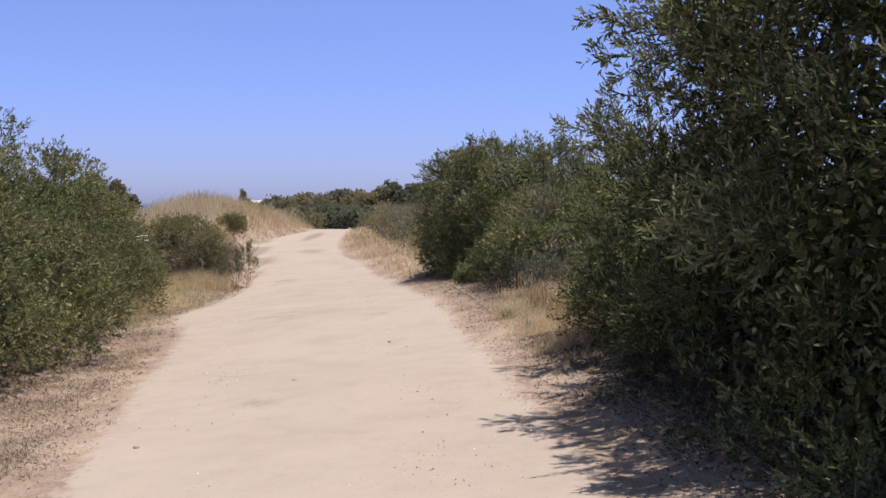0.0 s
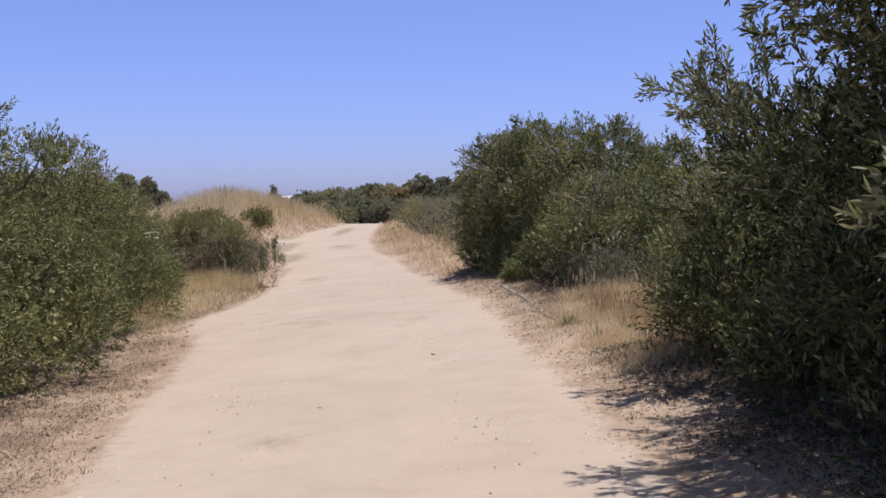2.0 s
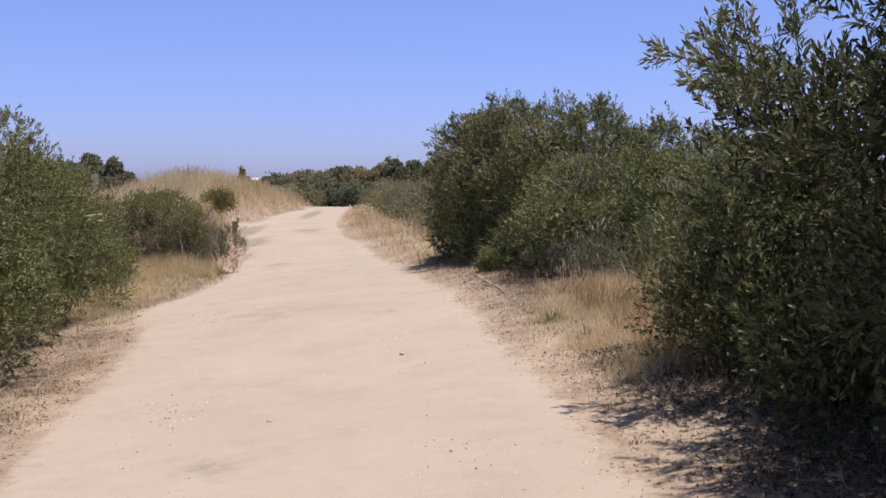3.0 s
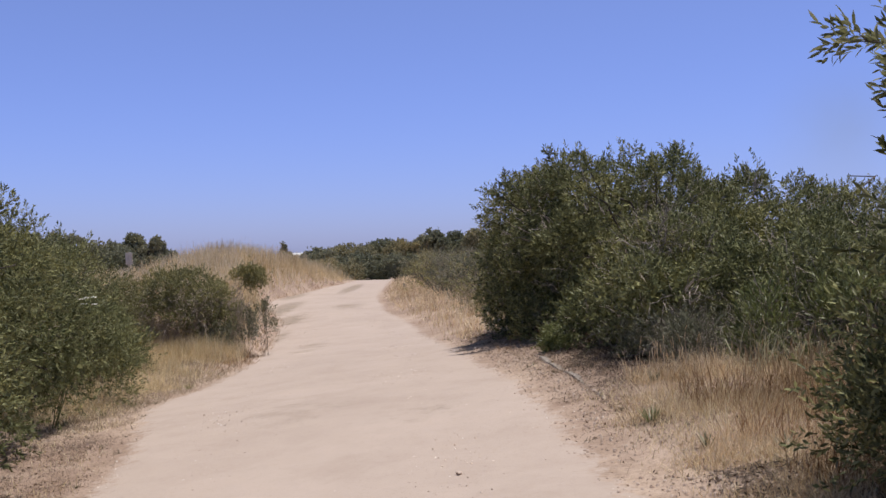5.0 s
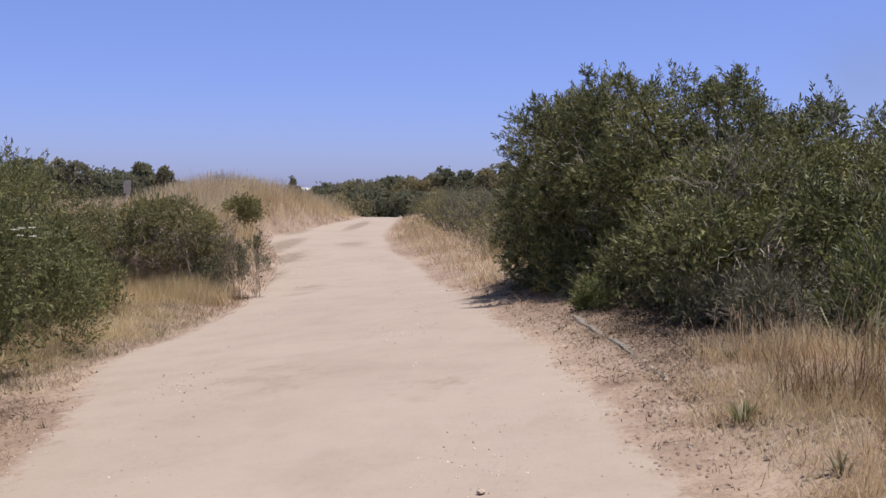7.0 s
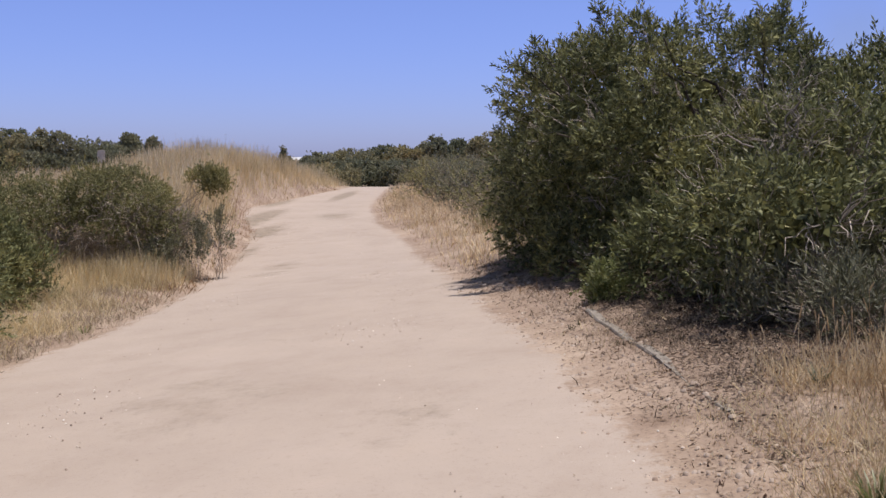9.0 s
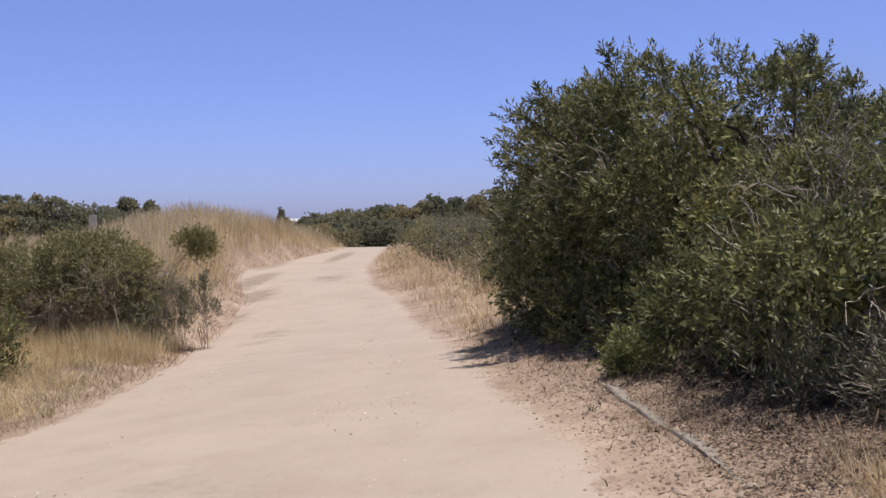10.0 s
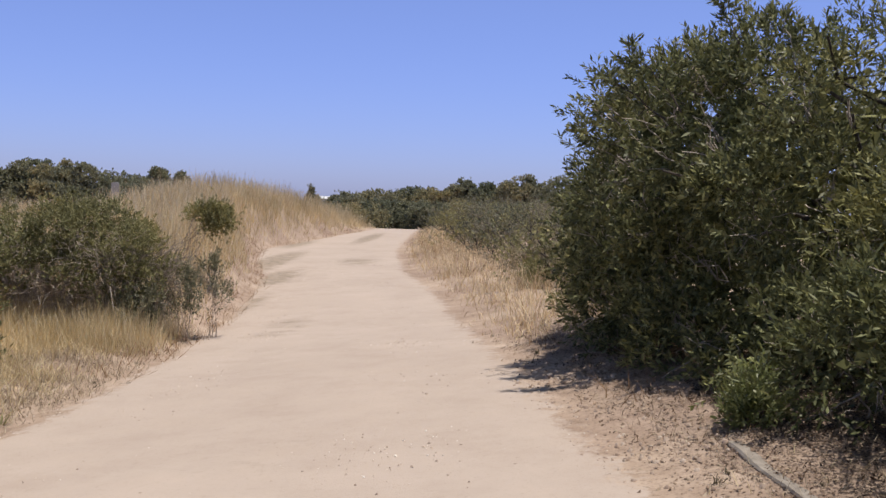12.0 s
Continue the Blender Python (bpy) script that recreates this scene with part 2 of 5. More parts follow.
LITTER = grass_material("leaf_litter", [(0, (0.10, 0.065, 0.045)), (0.5, (0.24, 0.16, 0.105)), (1, (0.46, 0.37, 0.27))], 0.1)
BROWN_LITTER = grass_material("brown_leaf_litter", [(0, (0.12, 0.08, 0.058)), (0.6, (0.24, 0.165, 0.12)), (1, (0.40, 0.30, 0.225))], 0.1)
TIMBER = bark_material("weathered_timber", (0.22, 0.185, 0.15), (0.40, 0.35, 0.29))


# ---- mesh tools ----
rng = np.random.default_rng(7)


def quads(name, verts, faces, mat, parent=None, label="", smooth=False):
    """One mesh object from arrays of places and of four corners each."""
    me = bpy.data.meshes.new(name)
    verts, faces = np.ascontiguousarray(verts, np.float32), np.ascontiguousarray(faces, np.int32)
    me.vertices.add(len(verts))
    me.vertices.foreach_set("co", verts.ravel())
    me.loops.add(faces.size)
    me.loops.foreach_set("vertex_index", faces.ravel())
    me.polygons.add(len(faces))
    me.polygons.foreach_set("loop_start", np.arange(0, faces.size, 4, dtype=np.int32))
    if smooth:
        me.polygons.foreach_set("use_smooth", np.ones(len(faces), bool))
    me.update(calc_edges=True)
    me.validate()
    me.materials.append(mat)
    ob = new(name, me)
    if parent:
        ob.parent = parent
        ob.matrix_parent_inverse = parent.matrix_world.inverted()
    if label:
        ob["label"] = label
    return ob


def empty_at(name, place, label, category, group="", kind=""):
    ob = new(name)
    ob.location = place
    ob.empty_display_size = 0.2
    bpy.context.view_layer.update()
    return tagged(ob, label, category, group, kind)


def part(name, bm, material, parent, label=""):
    """Links a bmesh, in world metres, as one mesh under a thing or a part."""
    me = bpy.data.meshes.new(name)
    bm.to_mesh(me)
    bm.free()
    me.materials.append(material)
    ob = new(name, me)
    if parent:
        bpy.context.view_layer.update()
        ob.parent = parent
        ob.matrix_parent_inverse = parent.matrix_world.inverted()
    if label:
        ob["label"] = label
    return ob


def unit(v):
    return v / np.maximum(np.linalg.norm(v, axis=-1, keepdims=True), 1e-9)


def wav(p, f, s=0.0):
    """Cheap smooth noise, about -1 to 1, over rows of places."""
    x, y, z = p[..., 0] * f + s, p[..., 1] * f - 1.7 * s, p[..., 2] * f + 0.6 * s
    return (np.sin(1.1 * x + 1.7 * y + 0.3 * np.sin(2.3 * z + s)) + np.sin(1.9 * y - 1.3 * z + s) + np.sin(1.7 * z + 1.2 * x - 0.8 * y + 2 * s)) / 3


def smooth01(a, b, v):
    u = np.clip((v - a) / (b - a), 0, 1)
    return u * u * (3 - 2 * u)


# ---- the lie of the land ----
EDGE_L = ((-20, -1.4), (5, -1.45), (7.6, -1.6), (9.5, -1.8), (10.8, -2.0), (12, -2.12), (14, -2.3), (15.7, -2.5), (16.6, -2.66), (18.5, -3.15), (19.6, -3.2),
          (20.6, -2.92), (22, -2.85), (25, -3.0), (27, -3.22), (30, -3.42), (32.5, -3.7), (37, -4.3), (41, -5.3), (46, -6.0), (54, -5.5), (66, -4.8), (74, -4.4), (90, -3))
EDGE_R = ((-20, 1.65), (4, 1.65), (6.4, 1.7), (9, 1.58), (11.0, 1.54), (12, 1.48), (13.2, 1.42), (15.2, 1.3), (18, 1.08), (19.8, 0.85), (22.2, 0.62), (24, 0.48),
          (30.5, -0.1), (34, -0.5), (38, -1.2), (42.5, -1.6), (47, -1.9), (52, -2.05), (66, -2.3), (74, -2.3), (90, -0.5))


def left_edge(y):
    return np.interp(y, *np.array(EDGE_L).T)


def right_edge(y):
    return np.interp(y, *np.array(EDGE_R).T)


def land(x, y):
    """Height of the ground: a trail that leans to the left, a grassy mound beside it, falling away beyond the crest."""
    x, y = np.asarray(x, float), np.asarray(y, float)
    middle = np.interp(y, [-20, 0, 4, 8, 10.5, 13.4, 17, 19, 22, 28, 34, 41, 60, 72, 84, 130, 400, 700, 900],
                       [0.1, 0.03, -0.03, -0.08, -0.09, -0.14, -0.05, -0.08, -0.1, -0.33, -0.3, -0.2, -0.2, -0.2, -0.8, -1.2, -4, -6, -14])
    lean = np.interp(y, [0, 4, 8, 13, 17, 22, 28, 41, 60], [0.03, 0.05, 0.075, 0.09, 0.1, 0.1, 0.08, 0.02, 0])
    z = middle + lean * np.clip(x + 0.5, np.interp(y, [13, 20], [-2.2, -4]), 3.5)
    off = left_edge(y) - x
    mound = 0.95 * smooth01(0.0, 1.15, off) * smooth01(20, 34, y - 0.1 * np.clip(off, 0, 20)) * (1 - smooth01(55, 76, y))
    mound = mound * (1 - 0.62 * smooth01(2.2, 6, off))
    bank = 0.10 * smooth01(0.0, 1.0, x - right_edge(y)) * (1 - smooth01(60, 80, y))
    p = np.stack([x, y, 0 * x], -1)
    mound = mound + 0.70 * np.exp(-((x + 7.6) / np.where(x < -7.6, 1.9, 2.5)) ** 2 - ((y - 49) / 9) ** 2) * smooth01(0.1, 2.5, off)
    side = smooth01(-0.2, 1.0, np.maximum(off, x - right_edge(y)))
    return z + mound + bank + side * (0.03 * wav(p, 1.3) + 0.015 * wav(p, 4.1, 2.0))


def steps(*runs):
    out = []
    for a, b, d in runs:
        out += list(np.arange(a, b, d))
    return np.array(out + [runs[-1][1]])


def sheet(xs, ys):
    gx, gy = np.meshgrid(xs, ys)
    n, m = gx.shape
    i = np.arange(n * m).reshape(n, m)
    faces = np.stack([i[:-1, :-1], i[:-1, 1:], i[1:, 1:], i[1:, :-1]], -1).reshape(-1, 4)
    return gx.ravel(), gy.ravel(), faces


gx, gy, gf = sheet(steps((-2500, -300, 220), (-300, -40, 20), (-40, -12, 1.0), (-12, 9, 0.3), (9, 40, 1.0), (40, 300, 20), (300, 2500, 220)),
                   steps((-300, -20, 20), (-20, 2, 1.0), (2, 40, 0.28), (40, 80, 0.6), (80, 200, 4), (200, 900, 25)))
under = 0.09 * smooth01(0.0, 0.5, np.minimum(gx - left_edge(gy), right_edge(gy) - gx)) * (gy < 74)   # bed of the trail
ground = quads("ground", np.stack([gx, gy, land(gx, gy) - under], -1), gf, DIRT, smooth=True)
tagged(ground, "dry reddish brown dirt with sparse leaf litter", "ground", kind="structure")

# the trail: a strip between its ragged edges
ty = steps((-6, 4, 0.5), (4, 30, 0.11), (30, 74, 0.25))
tu = np.linspace(0, 1, 47)
TY, TU = np.meshgrid(ty, tu, indexing="ij")
lo, hi = left_edge(TY) - 0.45, right_edge(TY) + 0.45
TX = lo + (hi - lo) * TU
tp = np.stack([TX, TY, 0 * TX], -1)
inset = np.minimum(TX - left_edge(TY), right_edge(TY) - TX)
soft_in = smooth01(-0.35, 0.35, inset)
rut = 0.010 * (np.exp(-((TU - 0.28) / 0.07) ** 2) + np.exp(-((TU - 0.70) / 0.07) ** 2))
TZ = land(TX, TY) + 0.008 + soft_in * (0.004 * wav(tp, 1.1, 3) + 0.001 * wav(tp, 5.3, 1) - rut) + 0.012 * soft_in
i = np.arange(TX.size).reshape(TX.shape)
trail = quads("trail", np.stack([TX, TY, TZ], -1).reshape(-1, 3), np.stack([i[:-1, :-1], i[:-1, 1:], i[1:, 1:], i[1:, :-1]], -1).reshape(-1, 4), SAND, smooth=True)
tagged(trail, "pale packed sand trail with ragged edges", "path", kind="structure")
worn = np.zeros(TX.shape)
for wx, wy, rx, ry, a in ((-2.3, 28.6, 0.45, 0.9, 0.55), (-3.5, 31.5, 0.3, 2.4, 0.7), (-2.6, 41.0, 0.7, 1.6, 0.7), (-4.75, 41.0, 0.5, 5.0, 1.0), (-3.9, 36.5, 0.5, 2.2, 0.9), (-4.3, 33.5, 0.5, 3.0, 1.0), (-3.7, 57, 0.4, 7, 1.0), (-5.6, 50, 0.5, 4, 0.9), (-1.12, 16.9, 0.75, 1.1, 0.42),
                          (0.25, 16.1, 0.5, 0.9, 0.36), (-0.62, 9.8, 0.42, 0.6, 0.42), (-1.0, 19.5, 0.9, 1.2, 0.22), (-2.35, 27.3, 0.5, 0.8, 0.5), (-1.2, 26, 1.2, 2.2, 0.2), (-2.2, 35, 1.2, 3, 0.3), (-3.3, 37.5, 1.5, 6, 0.3), (-2.9, 47, 1.6, 6, 0.25)):
    worn = np.maximum(worn, a * np.exp(-((TX - wx) / rx) ** 2 - ((TY - wy) / ry) ** 2) * (0.75 + 0.35 * wav(tp, 6.0, wx)))
for key, values in (("edge", np.clip(inset * 2.2, -1.2, 1.8) - 0.5), ("worn", np.clip(worn, 0, 1))):
    layer = trail.data.attributes.new(key, "FLOAT", "POINT")
    layer.data.foreach_set("value", values.ravel().astype(np.float32))

# a thin line of sea far beyond
bm = bmesh.new()
bmesh.ops.create_grid(bm, x_segments=4, y_segments=4, size=0.5, matrix=Matrix.Translation((0, 2650, -9)) @ Matrix.Diagonal((6000, 3900, 1, 1)))
m_, n_, l_, b_ = shader("sea_water")
b_.inputs["Base Color"].default_value = (0.10, 0.17, 0.30, 1)
b_.inputs["Roughness"].default_value = 0.35
sw = noise_tex(n_, l_, 0.05, 4)
bumped(n_, l_, b_, sw.outputs["Fac"], 0.4, 2.0)
sea = part("water", bm, m_, None)
tagged(sea, "hazy blue sea along the horizon", "sea", kind="structure")


# ---- plants ----
def leaves(places, ways, count, length, width, stem, tilt=0.85, fine=False, spread=0.3, tip=0.65):
    """Sprigs of leaves along stems that start at places and run along ways. Returns corners and faces."""
    s = len(places)
    a = unit(np.cross(ways, unit(rng.normal(size=(s, 3)))))
    b = np.cross(ways, a)
    k = np.arange(count)
    along = ((k + 0.6) / count) ** tip
    st = stem * rng.uniform(0.7, 1.3, (s, 1))
    phi = k * 2.4 + rng.uniform(0, 6.28, (s, 1)) + rng.normal(0, 0.4, (s, count))
    tl = tilt * (1.15 - 0.6 * along) + rng.normal(0, 0.2, (s, count))
    out = a[:, None] * np.cos(phi)[..., None] + b[:, None] * np.sin(phi)[..., None]
    d = unit(ways[:, None] * np.cos(tl)[..., None] + out * np.sin(tl)[..., None] + rng.normal(0, 0.12, (s, count, 3)))
    base = places[:, None] + ways[:, None] * (st * along)[..., None]
    side = unit(np.cross(d, ways[:, None] + rng.normal(0, spread, (s, count, 3))))
    up = np.cross(side, d)
    ln = (length * rng.uniform(0.65, 1.25, (s, count)))[..., None]
    wd = (width * rng.uniform(0.8, 1.2, (s, count)))[..., None]
    if fine:
        pts = [base, base + d * ln * 0.3 + side * wd * 0.42 + up * wd * 0.12, base + d * ln * 0.68 + side * wd * 0.40 + up * wd * 0.05, base + d * ln - up * ln * 0.06,
               base + d * ln * 0.68 - side * wd * 0.40 + up * wd * 0.05, base + d * ln * 0.3 - side * wd * 0.42 + up * wd * 0.12]
        faces = [[0, 1, 2, 3], [0, 3, 4, 5]]
    else:
        pts = [base, base + d * ln * 0.5 + side * wd * 0.5, base + d * ln - up * ln * 0.05, base + d * ln * 0.5 - side * wd * 0.5]
        faces = [[0, 1, 2, 3]]
    v = np.stack(pts, 2).reshape(-1, 3)
    f = (np.arange(s * count)[:, None, None] * len(pts) + np.array(faces)).reshape(-1, 4)
    return v, f


def tubes(lines, radii, sides=4):
    """Tapered tubes along rows of points of equal number: lines (n, k, 3), radii (n, k)."""
    n, k, _ = lines.shape
    t = unit(np.gradient(lines, axis=1))
    a = unit(np.cross(t, np.array([0.31, 0.47, 0.83])))
    b = np.cross(t, a)
    ang = np.arange(sides) * 2 * math.pi / sides
    ring = a[:, :, None] * np.cos(ang)[:, None] + b[:, :, None] * np.sin(ang)[:, None]
    v = lines[:, :, None] + ring * radii[:, :, None, None]
    i = np.arange(n * k * sides).reshape(n, k, sides)
    j = np.roll(i, -1, axis=2)
    f = np.stack([i[:, :-1], j[:, :-1], j[:, 1:], i[:, 1:]], -1).reshape(-1, 4)
    return v.reshape(-1, 3), f


def bent(starts, ends, k=7, sag=0.12, rough=0.05):
    """Crooked lines from starts to ends, bowed upwards."""
    u = np.linspace(0, 1, k)[None, :, None]
    span = np.linalg.norm(ends - starts, axis=1)[:, None, None]
    line = starts[:, None] * (1 - u) + ends[:, None] * u
    line = line + np.array([0, 0, 1.0]) * sag * span * np.sin(math.pi * u)
    kink = rng.normal(0, 1, line.shape) * rough * span
    kink[:, 0] = 0
    return line + kink


def lobe_points(lobes, number, boss=0.3, bottom=-0.75, depth=0.3):
    """Clump places with outward ways: every lobe is heaped with smaller bosses, and the clumps sit on their open outsides, with crevices between."""
    share = np.array([q[6] if len(q) > 6 else 1.0 for q in lobes])
    L = np.array([q[:6] for q in lobes], float)
    boss_c, boss_r, boss_o, boss_a = [], [], [], []
    for q, sh in zip(L, share):
        rm = q[3:6].mean()
        br = min(boss, 0.5 * rm)
        area = (q[3] * q[4] + q[3] * q[5] + q[4] * q[5]) / 3
        nb = int(np.clip(2.9 * area / br ** 2, 9, 240))
        w = unit(rng.normal(size=(nb, 3)))
        w[:, 2] = np.where(w[:, 2] < bottom, -w[:, 2] * 0.5, w[:, 2])
        k = br * rng.uniform(0.6, 1.3, (nb, 1))
        boss_c.append(q[:3] + w * (q[3:6] - 0.55 * np.minimum(k, q[3:6])) * rng.uniform(0.84, 1.07, (nb, 1)))
        boss_r.append(np.minimum(k, 0.7 * q[3:6]))
        boss_o.append(unit(w / q[3:6]))
        boss_a.append((k[:, 0] ** 2) * sh)
    C, R, O, A = np.concatenate(boss_c), np.concatenate(boss_r), np.concatenate(boss_o), np.concatenate(boss_a)
    near = np.stack([(((C - q[:3]) / q[3:6]) ** 2).sum(1) for q in L]).min(0)
    keep = near > 0.3
    C, R, O, A = C[keep], R[keep], O[keep], A[keep]
    pick = rng.choice(len(C), int(number * 3.5), p=A / A.sum())
    w = unit(rng.normal(size=(len(pick), 3)) + O[pick] * 0.75 + np.array([0, 0, 0.6]))
    fall = 1 - depth * rng.uniform(0, 1, len(pick)) ** 1.5
    p = C[pick] + w * R[pick] * fall[:, None]
    ok = p[:, 2] > land(p[:, 0], p[:, 1]) + 0.04
    for q in L:
        ok &= ((((p - q[:3]) / q[3:6]) ** 2).sum(1) > 0.4)
    for c_, r_ in zip(C, R):
        ok &= ((((p - c_) / r_) ** 2).sum(1) > 0.45)
    p, out = p[ok], unit(w[ok] + O[pick][ok] * 0.4)
    return p[:number], out[:number]


def gathered(sets):
    """Several lots of corners and faces as one."""
    off, vs, fs = 0, [], []
    for v, f in sets:
        vs.append(v)
        fs.append(f + off)
        off += len(v)
    return np.concatenate(vs), np.concatenate(fs)


def shrub(name, label, category, lobes, mat, clumps, per, leaf, width, stem, count=10, fine=False, base=None, limbs=30, limb_r=0.03, bark=None, up=0.35,
          clump=0.16, bottom=-0.75, depth=0.35, group="", tilt=0.85, core=0, core_size=0.16, spikes=0, spike_h=0.5, twigs=0, twig_mat=None, twig_len=1.0, twig_top=None, inner=0, spread_foot=0.12, boss=0.3, sprays=(), spray_mat=None):
    """A shrub or tree: limbs rising from its foot, and a crown of leafy sprigs in clumps over a heap of lobes."""
    L = np.array([q[:6] for q in lobes], float)
    if base is None:
        w = L[:, 3] * L[:, 4] * L[:, 5]
        bx, by = (L[:, :2] * w[:, None]).sum(0) / w.sum()
        base = (bx, by)
    foot = np.array([base[0], base[1], float(land(base[0], base[1]))])
    top = empty_at(name, foot, label, category, group)
    c, out = lobe_points(lobes, clumps, boss, bottom, depth)
    shift = rng.normal(0, clump, (len(c) * per, 3))
    p = np.repeat(c, per, 0) + shift
    o = np.repeat(out, per, 0)
    way = unit(o * 0.6 + shift / clump * 0.4 + np.array([0, 0, up]) + rng.normal(0, 0.25, p.shape))
    low = land(p[:, 0], p[:, 1]) + 0.02
    p[:, 2] = np.maximum(p[:, 2], low)
    sets = [leaves(p - way * stem * 0.45, way, count, leaf, width, stem, tilt, fine=fine)]
    # long leafy branchlets reaching out of the crown
    wood, tips = [], []
    for sx, sy, sz, dx, dy, dz, ln in sprays:
        d = unit(np.array([dx, dy, dz], float))
        tip_at = np.array([sx, sy, sz])
        main = bent((tip_at - d * ln)[None], tip_at[None], 8, 0.05, 0.02)
        wood.append((main, 0.009))
        at_u = np.linspace(0.2, 0.97, 13)
        root = np.stack([np.interp(at_u, np.linspace(0, 1, 8), main[0, :, a]) for a in range(3)], -1)
        side_way = unit(np.cross(d, rng.normal(size=(13, 3))) + d * 0.9 + np.array([0, 0, 0.25]))
        side_end = root + side_way * (ln * 0.34 * (1.15 - at_u) * rng.uniform(0.5, 1.2, 13))[:, None]
        twiglets = bent(root, side_end, 8, 0.04, 0.03)
        wood.append((twiglets, 0.004))
        pts = np.concatenate([twiglets[:, 3::2].reshape(-1, 3), root])
        wy = unit(np.concatenate([np.repeat(side_way, 3, 0), np.repeat(d[None], 13, 0)]) + rng.normal(0, 0.3, (52, 3)))
        tips.append(leaves(pts, wy, 6, leaf, width, stem * 0.6, tilt, fine=fine, tip=0.9))
    # oversized leaves added deep in the lobes to block light and darken gaps
    if core:
        qi = rng.choice(len(L), core, p=L[:, 3:6].prod(1) ** 0.7 / (L[:, 3:6].prod(1) ** 0.7).sum())
        q = L[qi, :3] + unit(rng.normal(size=(core, 3))) * L[qi, 3:6] * (rng.uniform(0.05, 1, (core, 1)) ** 0.4) * 0.62
        q = q[((q[:, 2] - L[qi, 2]) / L[qi, 5] > bottom) & (q[:, 2] > land(q[:, 0], q[:, 1]) + 0.08)]
        sets.append(leaves(q, unit(rng.normal(size=q.shape)), 3, core_size, core_size * 0.6, core_size * 0.5, fine=False))
    # shaded inner foliage
    if inner:
        q, qo = lobe_points(lobes, inner // 2, boss, bottom, 0.5)
        qi = rng.choice(len(L), inner // 2, p=L[:, 3:6].prod(1) / L[:, 3:6].prod(1).sum())
        core = L[qi, :3] + unit(rng.normal(size=(len(qi), 3))) * L[qi, 3:6] * (rng.uniform(0.1, 1, (len(qi), 1)) ** 0.4) * 0.85
        core = core[(core[:, 2] - L[qi, 2]) / L[qi, 5] > bottom]
        q = np.concatenate([q - qo * leaf * 4.0, core])
        q = np.repeat(q, 3, 0) + rng.normal(0, 0.14, (len(q) * 3, 3))
        q[:, 2] = np.maximum(q[:, 2], land(q[:, 0], q[:, 1]) + 0.02)
        sets.append(leaves(q, unit(rng.normal(size=q.shape)), 7, leaf * 1.15, width * 1.4, stem, fine=False))
    if spikes:
        hi = c[:, 2] > np.quantile(c[:, 2], 0.55)
        sel = rng.choice(np.flatnonzero(hi), min(spikes, hi.sum()), replace=False)
        sp, so = c[sel], unit(out[sel] * 0.5 + np.array([0, 0, 0.9]) + rng.normal(0, 0.25, (len(sel), 3)))
        hh = spike_h * rng.uniform(0.3, 1.0, (len(sel), 1))
        for q in np.linspace(0.1, 1, 6):
            pp = sp + so * hh * q
            for _ in range(2):
                sets.append(leaves(pp, unit(so + rng.normal(0, 0.45, so.shape)), count, leaf, width, stem * 0.8, fine=fine))
        sl = bent(sp - so * 0.2, sp + so * hh, 4, 0.0, 0.03)
        sv, sf = tubes(sl, np.linspace(0.008, 0.003, 4)[None].repeat(len(sl), 0), 3)
    if not spray_mat:
        sets += tips
    quads("crown", *gathered(sets), mat, top)
    # sprays in their own paler leaf colour, which carries the sunlit look
    if spray_mat:
        quads("young_foliage", *gathered(tips), spray_mat, top, "paler young shoots")
    ends = c[rng.choice(len(c), min(limbs, len(c)), replace=False)]
    starts = foot + np.c_[np.clip(rng.normal(0, spread_foot, (len(ends), 2)), -1.3 * spread_foot, 1.3 * spread_foot), np.full(len(ends), -0.05)]
    lines = bent(starts, ends, 8, 0.10, 0.035)
    v, f = tubes(lines, limb_r * np.linspace(1, 0.22, 8)[None] * rng.uniform(0.6, 1.2, (len(lines), 1)), 5)
    vs, fs, off = [v], [f], len(v)
    # side twigs off the limbs
    at = lines[:, 3:7].reshape(-1, 3)
    ends2 = at + unit(rng.normal(size=at.shape) + np.array([0, 0, 0.3])) * rng.uniform(0.12, 0.38, (len(at), 1)) * min(1.0, 0.7 * L[:, 3:6].max())
    v, f = tubes(bent(at, ends2, 5, 0.05, 0.06), np.linspace(limb_r * 0.3, 0.003, 5)[None].repeat(len(at), 0), 3)
    vs.append(v)
    fs.append(f + off)
    off += len(v)
    if spikes:
        vs.append(sv)
        fs.append(sf + off)
        off += len(sv)
    for lines_, r_ in wood:
        v, f = tubes(lines_, np.linspace(r_, r_ * 0.25, 8)[None].repeat(len(lines_), 0), 4)
        vs.append(v)
        fs.append(f + off)
        off += len(v)
    quads("trunk", np.concatenate(vs), np.concatenate(fs), bark or BARK, top)
    if twigs:
        tp_, to_ = lobe_points(lobes, twigs, boss, -0.9, 0.4)
        if twig_top is not None:
            tp_, to_ = tp_[tp_[:, 2] < twig_top], to_[tp_[:, 2] < twig_top]
        e = tp_ + unit(to_ + rng.normal(0, 0.5, to_.shape) + np.array([0, 0, 0.2])) * twig_len * rng.uniform(0.05, 0.22, (len(tp_), 1))
        v, f = tubes(bent(tp_ - to_ * 0.25 * twig_len, e, 5, 0.03, 0.07), np.linspace(0.006, 0.002, 5)[None].repeat(len(e), 0), 3)
        tagged(quads("brushwood", v, f, twig_mat or DEAD, top, "bare grey dead twigs"), kind="stuff")
    return top


